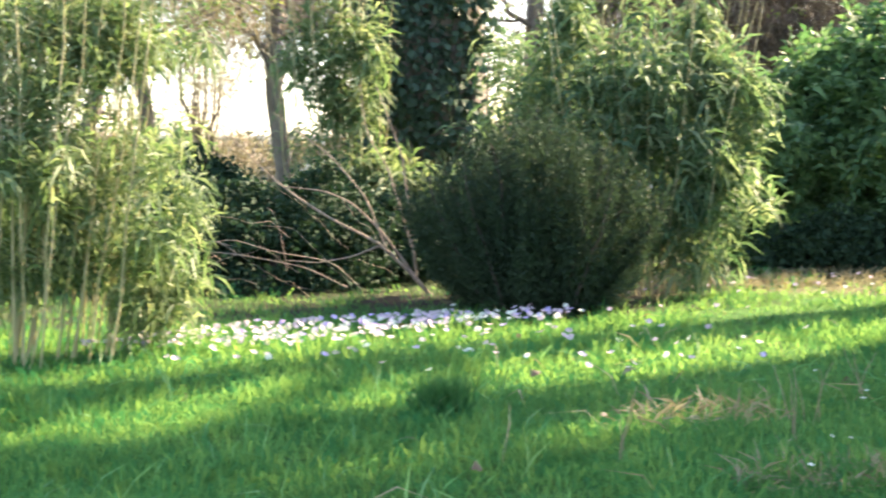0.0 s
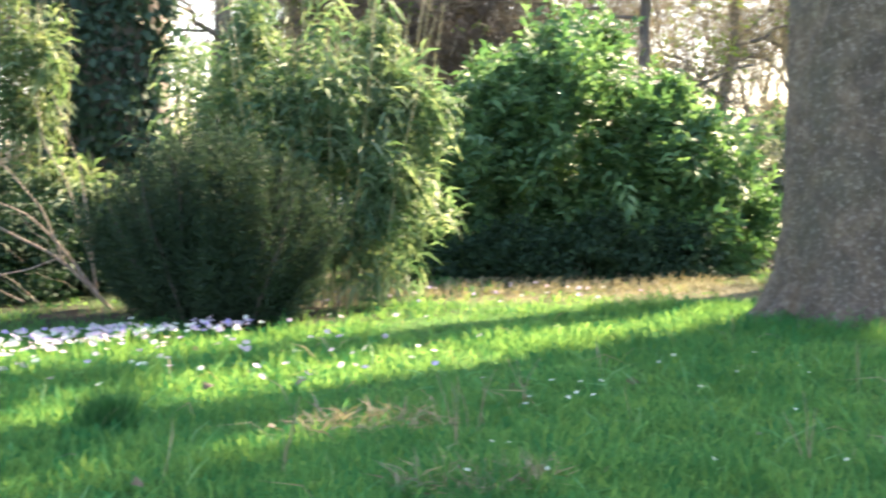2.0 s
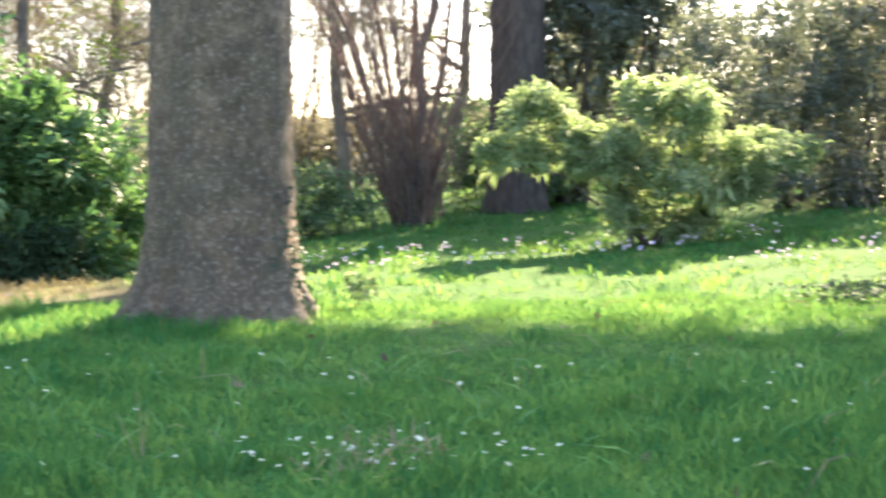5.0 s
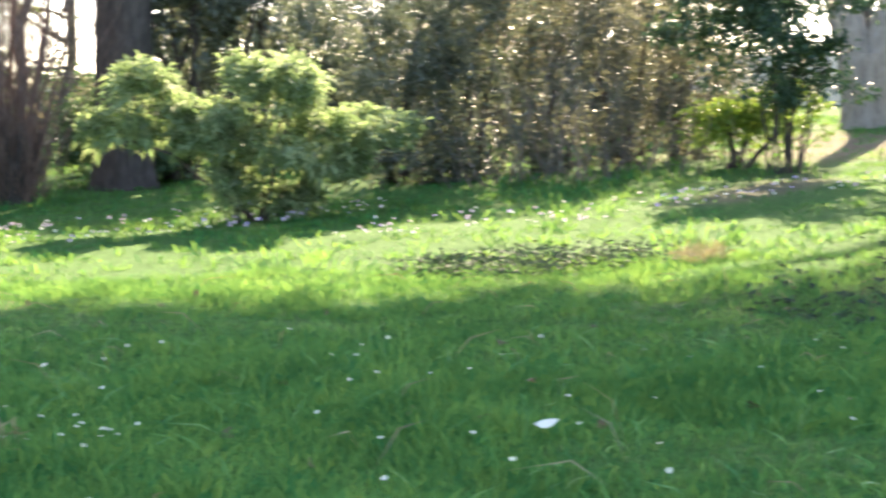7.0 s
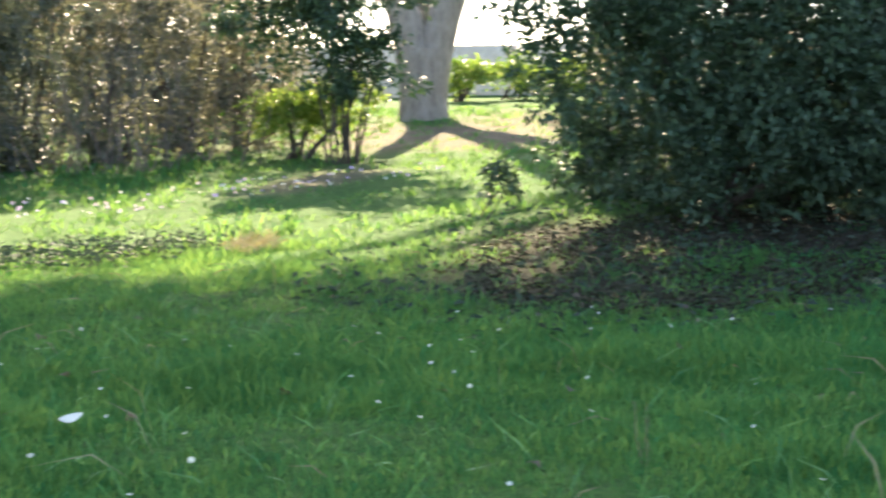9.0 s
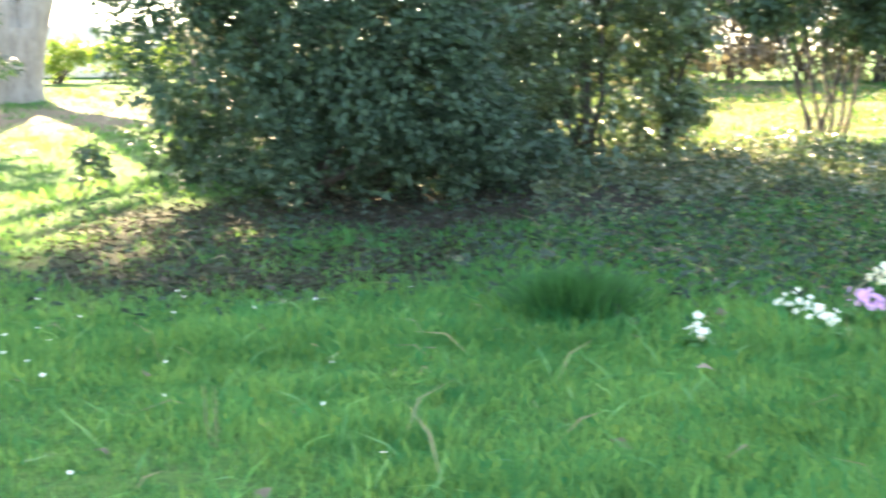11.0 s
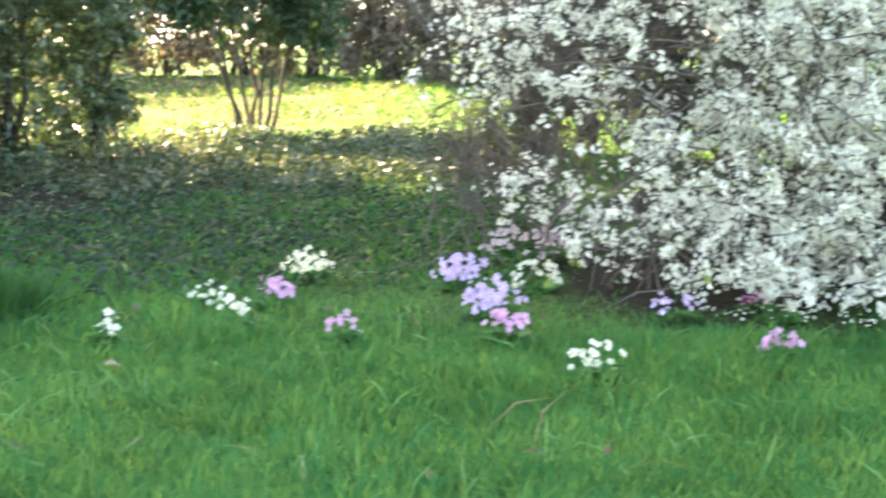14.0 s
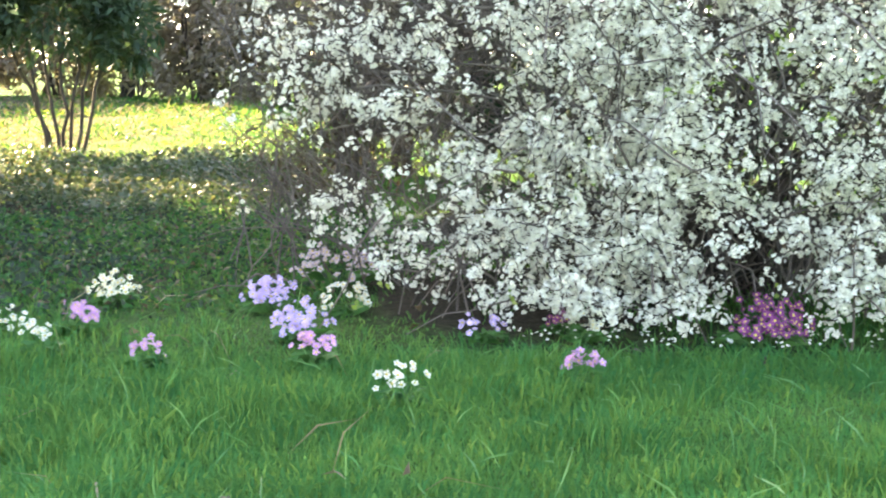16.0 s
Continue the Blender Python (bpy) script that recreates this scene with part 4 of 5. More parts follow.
def blossom_sprigs(count, lo, hi, behind):
    """Arching sprigs over the shrub, from lo to hi across and set back by behind, with tight knots of blossom."""
    tw, fl, fd = [], [], []
    while len(tw) < count:
        x, z = rng.uniform(lo, hi), rng.uniform(0.04, 2.7)
        edge = -1.8 - 0.4 * behind + 0.35 * math.sin(z * 2.2) - 0.5 * max(0.0, z - 0.9)
        chance = np.clip(0.5 + (x - edge) / 1.5, 0.0, 1.0)
        if z < 0.35:
            chance *= np.clip((x + 1.5) / 0.7, 0, 1)
        gap = 0.45 * math.sin(x * 3.3 + 1.3 * math.sin(z * 2.9)) * math.sin(z * 4.1 + 1.7 * math.sin(x * 2.3)) + 0.9 * math.sin(x * 9.5 + 1.5 * math.sin(z * 6.0)) * math.sin(z * 12.0 + 1.6 * math.sin(x * 6.5))
        if rng.random() > chance * (0.50 + 0.55 * gap + 0.18 * x + 0.3 * max(0.0, x - 0.5)) or (abs(x - 0.3) < 0.25 and z < 0.32):
            continue
        y = -1.85 * math.sqrt(max(0.02, 1 - (x / 3.1) ** 2)) * (1 - 0.10 * z) + 0.5 * rng.random() ** 2 + 0.12 + behind
        d = unit(np.array([rng.normal() * 0.8, rng.normal() * 0.4 - 0.15, 0.25 + rng.normal() * (0.35 if z < 0.8 else 0.75)]))
        L = rng.uniform(0.16, 0.42)
        s = np.linspace(-0.45, 0.55, 7)[:, None]
        path = np.array([x, y, z]) + d * L * s + np.array([0, 0, 0.18 * L]) * (0.25 - (s - 0.05) ** 2) * 2 + rng.normal(size=(7, 3)) * 0.012
        path[:, 2] = np.maximum(path[:, 2], 0.05)
        tw.append(tube(path, 0.0038, 0.0016, 3))
        knots = int(L / 0.07) + 1
        for j in range(knots):
            if rng.random() < 0.14:
                continue
            at = path[int(j * 6 / max(1, knots - 1))] + rng.normal(size=3) * 0.018
            k = int(rng.integers(6, 14))
            spread = rng.uniform(0.015, 0.027)
            off = rng.normal(size=(k, 3)) * spread
            fl.append(at + off)
            fd.append(off / spread + np.array([0, -0.5, 0.3]))
    return tw, np.concatenate(fl), np.concatenate(fd)


tw, FP, FD = blossom_sprigs(1350, -2.5, 2.2, 0.0)
tw2, FP2, FD2 = blossom_sprigs(520, -2.3, 0.0, 0.5)
tw, FP, FD = tw + tw2, np.concatenate([FP, FP2]), np.concatenate([FD, FD2])
v, f = merged(tw)
tagged(fast("twig", v, f, DARKBARK, blossom), kind="stuff")
v, f = flower_mesh(FP, FD, rng.uniform(0.020, 0.030, len(FP)), 4, 0.25, 0.28)
tagged(fast("blossom", v, f, PETAL_WHITE, blossom), "small white spring blossom in tight knots", kind="stuff")
inner = []
for i in range(2000):
    P1, o1 = lobes_surface(BL, 1, 0.9, -0.6)
    q1 = P1[0] * np.array([1, 1, 1])
    if q1[2] < 0.05:
        continue
    d = unit(o1[0] + 0.7 * rng.normal(size=3))
    inner.append(tube(bend_path(q1 - d * 0.4, q1 + d * 0.4, 0.05, 0.08, 5), 0.007, 0.002, 4))
for i in range(800):
    q1 = np.array([rng.uniform(-2.5, 0.3), rng.uniform(-0.5, 0.9), rng.uniform(0.15, 2.3)])
    d = unit(np.array([q1[0] * 0.3, 0, 0.8]) + 0.7 * rng.normal(size=3))
    inner.append(tube(bend_path(q1 - d * 0.35, q1 + d * 0.35, 0.05, 0.08, 5), 0.006, 0.002, 3))
v, f = merged(inner)
tagged(fast("inner_twig", v, f, FARBARK, blossom), kind="stuff")
v, f = leafage(BL, 260, 4, 0.04, 0.018, 0.9, 0.1, 0.6, -0.8)
fast("young_leaves", v, f, SPRING, blossom)


# ---- flowers ----
def primula(turn_xy, petals, size, count, spread, label):
    x, y = turn_xy[0] - 0.25, turn_xy[1]
    ob = root("primula_clump", x, y, label, "flowers", "primula clumps")
    k = 34
    a = rng.uniform(0, 2 * math.pi, k)
    P = np.stack([np.cos(a) * spread * 0.3, np.sin(a) * spread * 0.3, 0.02 + 0 * a], 1)
    v, f = blades(P, np.stack([np.cos(a), np.sin(a), rng.uniform(0.3, 1.2, k)], 1), 0.06 + 0.5 * spread, 0.045, 0.25)
    fast("leaves", v, f, PRIMULALEAF, ob)
    knots = rng.uniform(0, 2 * math.pi, 5)
    for i in range(int(count * 1.5)):
        a = rng.choice(knots) + rng.normal() * 0.45
        r = math.sqrt(rng.random()) * rng.uniform(0.8, 1.15)
        P = np.array([[math.cos(a) * r * spread * 0.8, math.sin(a) * r * spread, 0.06 + (0.04 + 0.6 * spread) * (1 - 0.6 * r * r) * rng.random() ** 0.7 + 0.02 * rng.random()]])
        way = unit(np.array([[-0.8 + 0.7 * math.cos(a) * r, 0.7 * math.sin(a) * r, 0.7]]) + rng.normal(size=(1, 3)) * 0.35)
        wide = size * rng.uniform(0.5, 0.8)
        v, f = flower_mesh(P, way, wide, 5, 0.12, 0.20)
        bloom = fast("flower", v, f, petals, ob)
        v, f = flower_mesh(P + way * wide * 0.03, way, wide * 0.3, 6, 0.1, 0.3)
        fast("eye", v, f, PETAL_EYE, bloom)
    return ob


for xy, mat, size, count, spread, label in (
        ((7.52, 0.97), PETAL_WHITE, 0.05, 8, 0.07, "small white primrose clump in the grass"),
        ((8.28, 0.62), PETAL_WHITE, 0.045, 12, 0.10, "loose white primrose clump in the grass"),
        ((7.83, 0.44), PETAL_WHITE, 0.045, 11, 0.11, "loose white primrose clump in the grass"),
        ((8.32, 0.34), PETAL_PINK, 0.05, 30, 0.11, "pink-lilac primrose clump in the grass"),
        ((9.04, 0.20), PETAL_CREAM, 0.055, 40, 0.14, "cream primrose clump in the grass"),
        ((7.45, 0.0), PETAL_PINK, 0.045, 12, 0.08, "small pink primrose clump in the grass"),
        ((8.77, -0.57), PETAL_LILAC, 0.055, 46, 0.17, "lilac primrose clump below the blossom"),
        ((7.96, -0.66), PETAL_LILAC, 0.055, 40, 0.15, "bright lilac primrose clump below the blossom"),
        ((7.43, -0.67), PETAL_PINK, 0.05, 20, 0.10, "pink primrose clump in the grass"),
        ((8.65, -0.92), PETAL_WHITE, 0.05, 26, 0.13, "white primrose clump below the blossom"),
        ((9.55, -0.98), PETAL_PALE, 0.055, 60, 0.25, "pale pink primrose clump below the blossom"),
        ((6.60, -0.93), PETAL_WHITE, 0.05, 13, 0.11, "white primrose clump in the grass"),
        ((6.88, -1.66), PETAL_PINK, 0.05, 20, 0.08, "magenta primrose clump in the grass"),
        ((8.01, -1.85), PETAL_PURPLE, 0.045, 14, 0.09, "dark purple primrose clump below the blossom"),
        ((7.79, -1.9), PETAL_WHITE, 0.045, 9, 0.08, "small white primrose clump below the blossom"),
        ((7.62, -2.66), PETAL_PURPLE, 0.055, 85, 0.23, "deep purple primrose clump below the blossom"),
        ((7.87, -1.45), PETAL_LILAC, 0.045, 14, 0.10, "pale lilac primrose clump below the blossom")):
    primula(xy, mat, size, count, spread, label)


def scatter(name, x, y, size, high, mat, label, category):
    P = np.stack([x, y, rise(x) + high * rng.uniform(0.8, 1.2, len(x))], 1)
    v, f = flower_mesh(P, np.stack([-x * 0.06, -y * 0.06, 1 + 0 * x], 1) + 0.35 * rng.normal(size=(len(x), 3)), size * rng.uniform(0.75, 1.2, len(x)), 6)
    return tagged(fast(name, v, f, mat), label, category, kind="stuff")


def drift(cx, cy, rx, ry, n, turn=0.0):
    a, r = rng.uniform(0, 2 * math.pi, n), np.sqrt(rng.random(n))
    u, w = np.cos(a) * r * rx, np.sin(a) * r * ry
    c, s = math.cos(radians(turn)), math.sin(radians(turn))
    return cx + u * c - w * s, cy + u * s + w * c


for mat, n, label in ((PETAL_WHITE, 90, "drift of white crocuses below the shrubs"), (PETAL_PALE, 190, "drift of pale lilac crocuses below the shrubs"), (PETAL_LILAC, 45, "drift of lilac crocuses below the shrubs")):
    spots = [drift(-0.75, 9.2, 1.15, 0.42, n, 33), drift(0.25, 9.9, 0.7, 0.3, n // 3, 20), drift(-0.2, 8.7, 1.3, 0.6, n // 6, 30),
             drift(2.0, 11.4, 2.2, 1.0, n // 8, 30), drift(8.6, 13.2, 3.2, 1.1, n // 2, -25), drift(11.0, 9.6, 2.2, 0.8, n // 5, -30), drift(13.0, 8.8, 1.4, 0.6, n // 9, -30), drift(0.6, 8.4, 1.6, 0.9, n // 10, 20)]
    scatter("crocuses", np.concatenate([p[0] for p in spots]), np.concatenate([p[1] for p in spots]), 0.035, 0.075, mat, label, "flowers")
x, y = lawn_points(4.6, 8.5, 95, 12, 75)
x2, y2 = drift(2.95, 4.95, 0.55, 0.4, 45, -30)
scatter("daisies", np.concatenate([x, x2]), np.concatenate([y, y2]), 0.018, 0.085, PETAL_WHITE, "small white daisies scattered in the lawn", "flowers")

x, y = drift(7.35, -2.6, 1.1, 0.22, 150, 74)
scatter("fallen_blossom", x, y, 0.016, 0.06, PETAL_WHITE, "fallen white blossom strewn below the shrub", "petals")

petal = root("fallen_petal", 4.30, 3.73, "large fallen white petal lying on the grass", "petal")
u, w = np.meshgrid(np.linspace(-1, 1, 9), np.linspace(-1, 1, 5), indexing="ij")
half = 0.024 * np.clip(1 - np.abs(u) ** 2.2, 0.02, 1)
v = np.stack([u * 0.038, w * half, 0.105 + 0.014 * u ** 2 + 0.30 * half * w ** 2 + 0.008 * u + 0.40 * half * w], -1).reshape(-1, 3)
f = [(i * 5 + j, i * 5 + 5 + j, i * 5 + 6 + j) for i in range(8) for j in range(4)] + [(i * 5 + j, i * 5 + 6 + j, i * 5 + 1 + j) for i in range(8) for j in range(4)]
petal.rotation_euler = (0, 0, radians(-48))
fast("blade", v, f, PETAL_WHITE, petal)


# ---- ground cover ----
rng = np.random.default_rng(17)


def cover(name, x, y, high, L, W, mat, label, category, up=0.6):
    n = len(x)
    P = np.stack([x, y, rise(x) + high * rng.random(n)], 1)
    v, f = blades(P, rng.normal(size=(n, 3)) * np.array([1, 1, 0.4]) + np.array([0, 0, up]), L * rng.uniform(0.6, 1.3, n), W * rng.uniform(0.7, 1.2, n), 0.15)
    return tagged(fast(name, v, f, mat), label, category, kind="stuff")


# The straw-coloured leaves imitate white glints on the ivy.
for mat, n, near, far, high, label, kind_of in ((BANKIVY, 9500, 12.2, 15.8, 0.13, "low glossy ivy covering the bank", "ivy"), (BAMBOO_GREEN, 2200, 10.2, 13.2, 0.10, "low weeds and ivy on the bank", "weeds"), (SPRING, 120, 9.8, 15.5, 0.10, "fresh green weeds on the bank", "weeds"), (MOUND, 1300, 9.5, 12.6, 0.12, "dark low weeds and brambles on the bank", "weeds"), (DEADLEAF, 900, 9.6, 12.4, 0.05, "dead leaves on the bank", "leaf litter"), (STRAW, 2800, 12.6, 15.8, 0.11, "pale leaves in place of white glints on the ivy", "leaf litter")):
    a = np.radians(rng.uniform(77, 97, n))
    r = rng.uniform(near, far, n) + 0.4 * np.sin(a * 60)
    cover("bank_cover", r * np.sin(a), r * np.cos(a), high, 0.06 if mat is BANKIVY else 0.045, 0.04 if mat is BANKIVY else 0.024, mat, label, kind_of)
x, y = drift(8.75, 7.75, 0.95, 0.42, 1500, -38)
x, y = x + rng.normal(size=1500) * 0.12, y + rng.normal(size=1500) * 0.12
cover("leafy_mound", x, y, 0.11, 0.045, 0.026, MOUND, "low dark leafy mound in the grass", "ground cover")
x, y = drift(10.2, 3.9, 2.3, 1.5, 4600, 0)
cover("leaf_litter", x, y, 0.06, 0.045, 0.026, DARKENED_LITTER, "brown leaf litter under the holly, darkened for shade", "leaf litter", 0.2)
# Weeds in the dark mound leaf, chosen to deepen the holly's shade.
x, y = drift(10.0, 4.1, 2.9, 2.0, 1200, 0)
cover("woodland_weeds", x, y, 0.12, 0.07, 0.025, MOUND, "sparse weeds in the leaf litter, darkened for holly shade", "weeds")
x, y = drift(3.2, 12.5, 2.1, 0.75, 3400, 0)
cover("dry_grass", x, y, 0.06, 0.10, 0.007, STRAW, "strip of dry straw-coloured grass below the laurel", "dry grass", 1.0)
for mat, n, label, kind_of in ((DEADLEAF, 700, "brown dead leaves between the weeds of the bank", "leaf litter"), (SEDGE, 2400, "small green weeds on the bank", "weeds"), (MOUND, 1500, "dark trailing weeds on the bank", "weeds"), (SPRING, 260, "fresh light weeds on the bank", "weeds")):
    x, y = drift(10.3, 0.3, 2.0, 1.7, n, 0)
    cover("bank_undergrowth", x, y, 0.10, 0.055, 0.022, mat, label, kind_of, 0.7)
for mat, n, L, label, kind_of in ((STRAW, 2600, 0.16, "pale dry grass on the sunny lawn beyond the bank", "dry grass"), (SPRING, 2200, 0.13, "fresh yellow-green weeds on the sunny lawn", "weeds"), (SEDGE, 1600, 0.17, "green tufts on the sunny lawn", "weeds")):
    x, y = drift(19.6, 1.4, 4.2, 3.2, n, 0)
    clot = np.sin(x * 2.1 + 1.3 * np.sin(y * 1.7)) + np.sin(y * 2.7 + x) > rng.uniform(-1.6, 0.6, n)
    cover("sunny_lawn_growth", x[clot], y[clot], 0.06, L, 0.018, mat, label, kind_of, 0.9)
x, y = drift(9.4, 1.3, 1.6, 1.2, 700, 0)
cover("bank_weeds", x, y, 0.14, 0.08, 0.03, MOUND, "low weeds and brambles on the bank", "weeds", 0.8)
for xy, n, s in (((0.07, 6.7), 500, 0.09), ((8.0, 1.63), 1500, 0.24)):
    tuft = root("grass_tuft", xy[0], xy[1], "dense dark green grass tuft in the lawn", "grass tuft")
    P = np.concatenate([rng.normal(size=(n, 2)) * s * 0.45, np.zeros((n, 1))], 1)
    v, f = blades(P, np.concatenate([P[:, :2] * 2.2, np.full((n, 1), 1.0)], 1) + rng.normal(size=(n, 3)) * 0.2, (0.12 + 0.6 * s) * rng.uniform(0.6, 1.2, n), 0.008, 0.12)
    fast("leaves", v, f, SEDGE, tuft)
x, y = lawn_points(4.3, 8.5, 1400)
keep = litter_at(x, y) < 0.3
x, y = x[keep], y[keep]
n = len(x)
P = np.stack([x, y, rise(x)], 1)
D = np.concatenate([rng.normal(size=(n, 2)) * 0.7, np.full((n, 1), 0.75)], 1)
v, f = blades(P, D, rng.uniform(0.14, 0.27, n), 0.006, 0.15)
tagged(fast("long_grass", v, f, BLADE), "long pale grass blades among the lawn", "grass", kind="stuff")
x, y = lawn_points(4.4, 11.0, 260, 0, 100)
D = np.concatenate([rng.normal(size=(260, 2)) * 0.9, np.full((260, 1), 0.7)], 1)
v, f = blades(np.stack([x, y, rise(x)], 1), D, rng.uniform(0.15, 0.4, 260), 0.007, 0.3)
tagged(fast("dry_stalks", v, f, STRAW), "scattered dry grass stalks in the lawn", "grass", kind="stuff")
x, y = lawn_points(4.5, 10.5, 90, -14, 110)
cover("fallen_leaves", x, y, 0.07, 0.07, 0.045, DEADLEAF, "brown dead leaves lying in the grass", "leaves", 0.2)
for xy, n, s in (((1.01, 6.48), 170, 0.35), ((9.5, 6.9), 300, 0.3), ((2.9, 5.0), 160, 0.35), ((1.2, 5.3), 220, 0.3)):
    x, y = drift(xy[0], xy[1], s, s * 0.6, n, 20)
    cover("dry_patch", x, y, 0.05, 0.13, 0.009, STRAW, "dry worn patch in the lawn", "dry grass", 0.9)
for xy in ((1.26, 6.01), (1.4, 6.35), (0.62, 5.6), (2.33, 5.53), (5.0, 2.1), (1.7, 6.9)):
    stalk = root("dry_stalk", xy[0], xy[1], "upright pale dry grass stalk in the lawn", "grass stalk", "dry stalks")
    for k in range(3):
        v, f = tube(bend_path((rng.normal() * 0.02, rng.normal() * 0.02, 0), (rng.normal() * 0.05, rng.normal() * 0.04, rng.uniform(0.16, 0.27)), 0.05, 0.05, 6), 0.003, 0.0015, 4)
        fast("stem", v, f, STRAW, stalk)
seedling = shrub("evergreen_seedling", 62.3, 12.9, [((0, 0, 0.25), (0.13, 0.12, 0.18))], 60, 5, 0.06, 0.03, HOLLY, "small dark evergreen seedling in the litter", "seedling", stems=2, r0=0.008)

shrub("lawn_seedling", 29.4, 11.6, [((0, 0, 0.16), (0.10, 0.10, 0.10))], 26, 5, 0.06, 0.028, BAMBOO_GREEN, "small pale green seedling in the lawn", "seedling", stems=3, r0=0.005)

# ---- woodland behind ----
def bare_tree(turn, far, tall, r, lean, depth=3, material=FARBARK, leafy=0, label="bare woodland tree with fine twigs"):
    ob = plant("woodland_tree", turn, far, label, "tree", "woodland trees")
    v, f = tube(bend_path((0, 0, -0.1), (lean, 0, tall), 0.0, 0.03, 10), r, r * 0.5, 9)
    fast("trunk", v, f, material, ob)
    tips = []
    for i in range(12):
        z = rng.uniform(0.12, 0.8) * tall
        d = unit(np.array([rng.normal(), rng.normal() * 0.6, 0.45]))
        s = np.array([lean * z / tall, 0, z])
        out = []
        boughs(s, s + d * rng.uniform(0.9, 2.0), r * 0.3, depth, 5, out)
        v, f = merged(out)
        fast("limb", v, f, material, ob)
        tips.append(((lean * z / tall + d[0] * 1.2, d[1] * 1.2, z + d[2] * 1.2), (0.9, 0.8, 0.8)))
    v, f = leafage([t for t in tips if t[0][2] < 5.5], 1100, 4, 0.36, 0.010, 0.8, 0.15, 1.0, -1.0, 0.0)
    tagged(fast("twig", v, f, SPRAY, ob), kind="stuff")
    if leafy:
        v, f = leafage([t for t in tips if t[0][2] < 5.0], leafy, 5, 0.10, 0.03, 0.9, 0.2, 1.0, -1.0)
        tagged(fast("leaf", v, f, SPRING if rng.random() < 0.6 else BAMBOO_GREEN, ob), kind="stuff")
    return ob


for turn, far, tall, r, lean in ((-17, 22, 7, 0.10, 0.4), (-12.5, 20, 7, 0.11, 1.6), (-9.2, 24, 7, 0.12, -1.2), (-5.6, 22, 8, 0.13, 0.3), (-2, 25, 8, 0.12, 0.5), (3.5, 20, 8, 0.13, 0.1), (6, 24, 8, 0.14, -0.2), (8.7, 21, 8, 0.11, 0.3), (11.3, 24, 9, 0.2, 0.1),
                                (14.5, 26, 9, 0.2, -0.3), (17.7, 23, 8, 0.10, 0.1), (20.5, 24, 8, 0.10, 0.4), (23, 27, 8, 0.12, -0.4), (28.5, 25, 8, 0.12, -0.6), (32.5, 27, 8, 0.1, 0.3), (36, 28, 8, 0.14, 0.2), (-20, 18, 7, 0.1, 0.2)):
    bare_tree(turn, far, tall, r, lean, 2, leafy=260 if turn < 12 or 16 < turn < 26 else 60)

for turn, far in ((5.5, 24), (8.5, 25), (11.0, 24.5), (13.5, 26), (16.5, 27), (21.5, 28), (19.0, 26), (27.0, 27.5), (-8, 27), (-14, 25), (-18, 24), (1.5, 27)):
    s = 1.0 if turn > 4 and turn < 28 else 0.6
    shrub("bare_thicket_tree", turn, far, [((0, 0, 1.6), (1.2, 0.8, 1.1)), ((0.4, 0, 3.0), (1.3, 0.9, 1.2)), ((-0.5, 0.2, 3.8), (1.3, 0.9, 1.0))], int(1150 * s), 5, 0.34, 0.011, SPRAY, "leafless brown twiggy woodland tree", "tree",
          FARBARK, stems=9, depth=1.0, low=-0.9, spread=1.0, up=0.1, r0=0.04, group="bare thicket trees")

for turn, far in ((8.4, 19.6), (10.8, 20.4), (12.6, 21.0)):
    shrub("brown_twig_tree", turn, far, [((0, 0, 1.5), (0.7, 0.6, 0.7)), ((0.2, 0, 2.4), (0.9, 0.7, 0.7)), ((-0.3, 0.1, 3.1), (0.9, 0.7, 0.6))], 1100, 6, 0.24, 0.010, BROWNTWIG, "brown leafless tree with dense drooping twigs", "tree",
          FARBARK, stems=7, depth=0.9, low=-0.9, spread=0.9, droop=0.35, up=0.0, r0=0.04, group="brown twig trees")

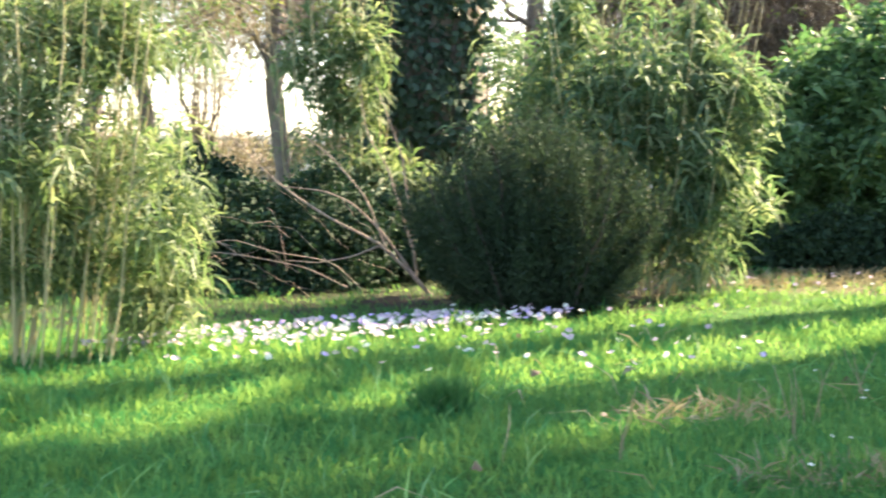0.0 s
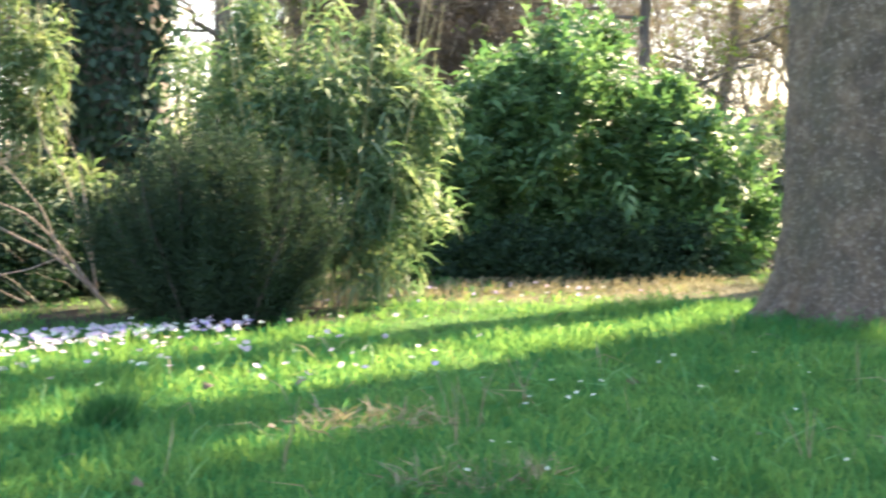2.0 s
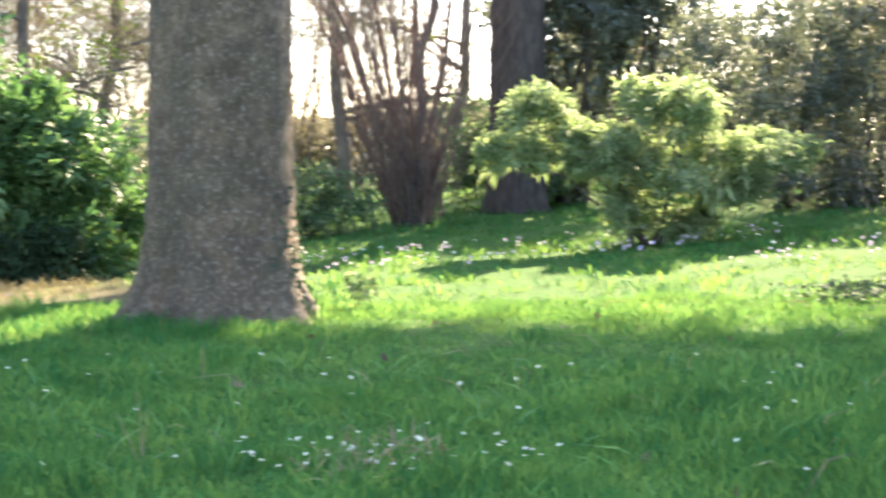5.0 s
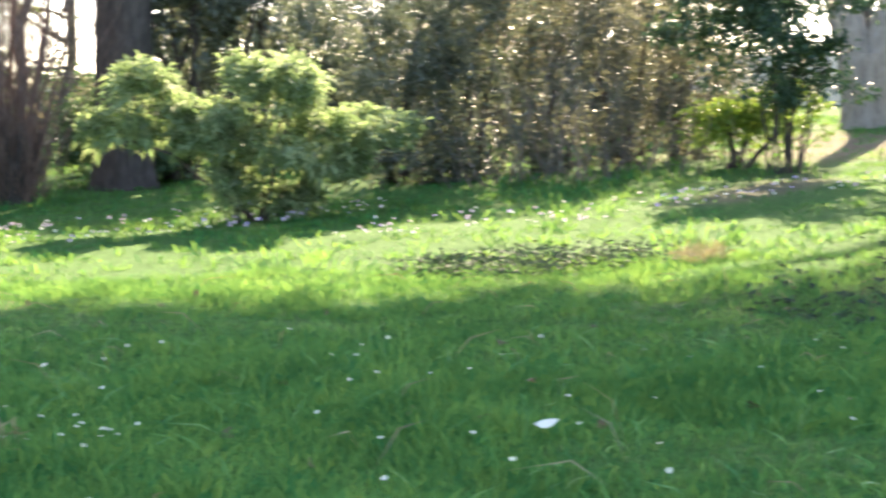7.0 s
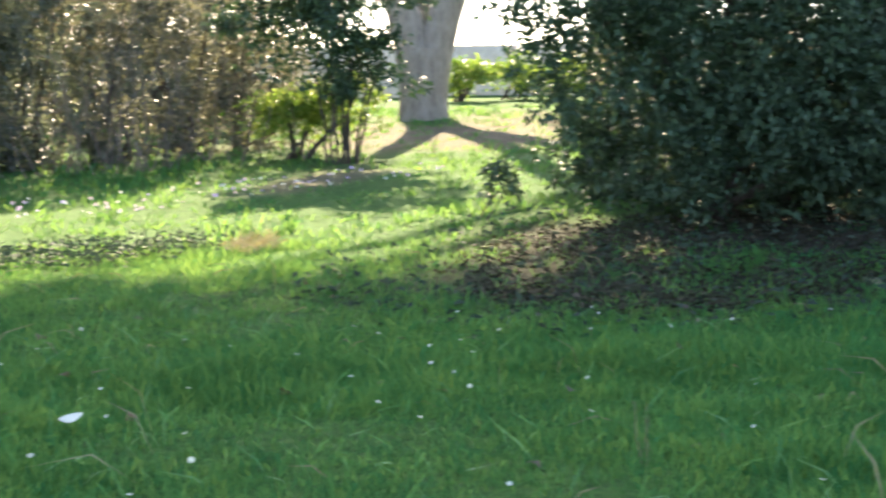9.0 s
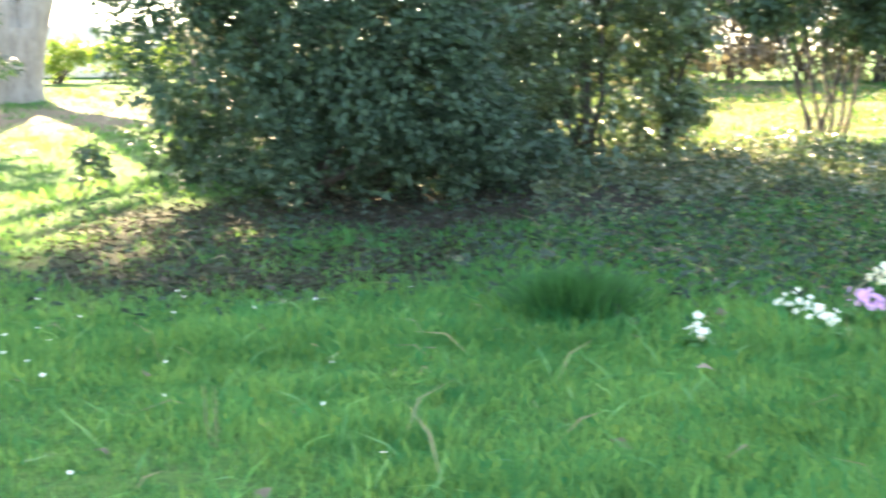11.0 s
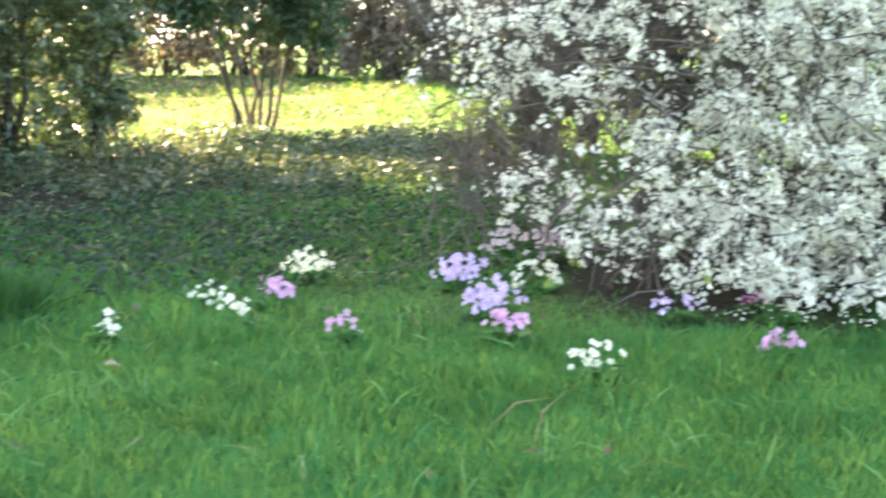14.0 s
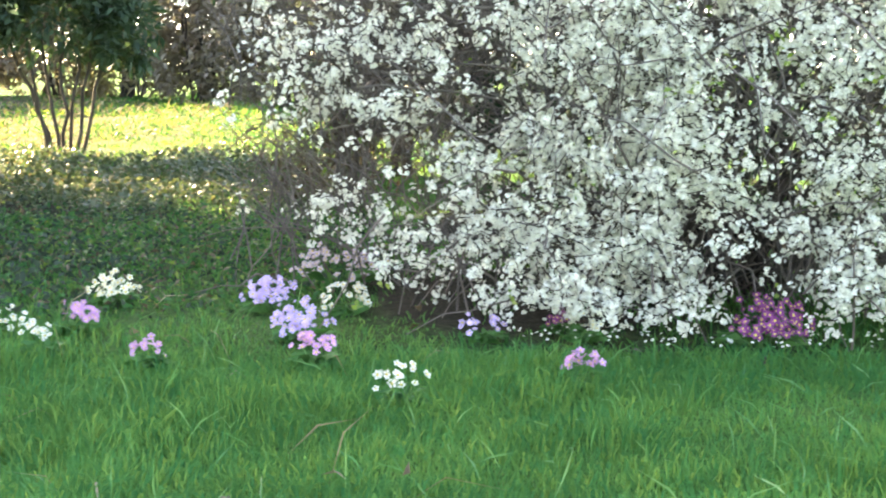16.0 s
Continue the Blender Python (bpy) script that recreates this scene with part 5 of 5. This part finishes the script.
# Far hedge bank and wall that end the garden.
for i, turn in enumerate(np.arange(-24, 44, 2.8)):
    shrub("far_hedge_shrub", float(turn), 30 + 2 * math.sin(i * 2.3), [((0, 0, 0.6), (1.5, 0.8, 0.65)), ((0.5, 0, 1.0), (0.9, 0.7, 0.4 + 0.2 * math.sin(i * 1.7)))], 420, 6, 0.15, 0.05,
          (THICKET, SPRAY, BAMBOO_GREEN)[i % 3], "distant mixed hedge shrub", "shrub", depth=0.6, group="far hedge shrubs")
wall_v, wall_f = [], []
turns = np.arange(-30, 72, 2.0)
for t in turns:
    for off in (33.0, 33.35):
        x, y = polar(float(t), off)
        top = 1.55 - 0.006 * (t + 30)
        wall_v += [(x, y, float(rise(x)) - 0.3), (x, y, float(rise(x)) + top)]
for i in range(len(turns) - 1):
    a, b = i * 4, i * 4 + 4
    for s, e in ((0, 1), (1, 3), (3, 2)):
        wall_f += [(a + s, b + s, b + e), (a + s, b + e, a + e)]
tagged(fast("boundary_wall", np.array(wall_v), np.array(wall_f), STONE), "long low rendered stone boundary wall", "wall", kind="structure")


# Unseen tall trees, added so that their high crowns shade the lawn.
def tall_tree(turn, far, r, tall, lobes, label):
    ob = plant("unseen_tall_evergreen", turn, far, label, "tree", "tall evergreens")
    v, f = tube(bend_path((0, 0, -0.1), (0, 0, tall), 0, 0.01, 10), r, r * 0.4, 12)
    fast("trunk", v, f, DARKBARK, ob)
    for (cx, cy, cz), size in lobes:
        v, f = tube(bend_path((0, 0, cz - 3.0 - 0.3 * abs(cx)), (cx, cy, cz), 0.04, 0.02, 8), 0.11, 0.03, 7)
        fast("limb", v, f, DARKBARK, ob)
    v, f = leafage(lobes, 800 * len(lobes), 6, 0.4, 0.16, 0.9, 0.2, 0.6, -0.8)
    fast("crown", v, f, YEW, ob)


SPREADING = [((-1.0, 0, 12.6), (1.7, 2.0, 2.0)), ((-0.6, 0, 14.3), (1.9, 2.0, 2.4)), ((-3.0, 0, 12.6), (1.8, 1.8, 2.0)), ((-4.7, 0, 12.8), (1.7, 2.0, 2.0)), ((-4.1, 0, 14.6), (2.0, 2.0, 2.2)), ((-6.2, 0, 12.6), (1.3, 1.8, 1.7)), ((-7.0, 0, 12.4), (0.8, 1.4, 1.2))]
HIGHER = [((-0.45, 0.7, 12.0), (1.2, 1.2, 0.9)), ((1.5, 0, 12.9), (1.5, 1.6, 1.5)), ((0, 0, 13.6), (2.2, 2.0, 1.5)), ((0, 0, 14.5), (2.0, 2.0, 1.6)), ((0.4, 0, 16.0), (1.8, 1.8, 1.6))]
for turn, far, crown, tall in ((59.5, 26.2, SPREADING, 15), (65.6, 27.4, HIGHER, 17)):
    tall_tree(turn, far, 0.26, tall, crown, "unseen tall evergreen tree, its high crown added to shade the lawn")
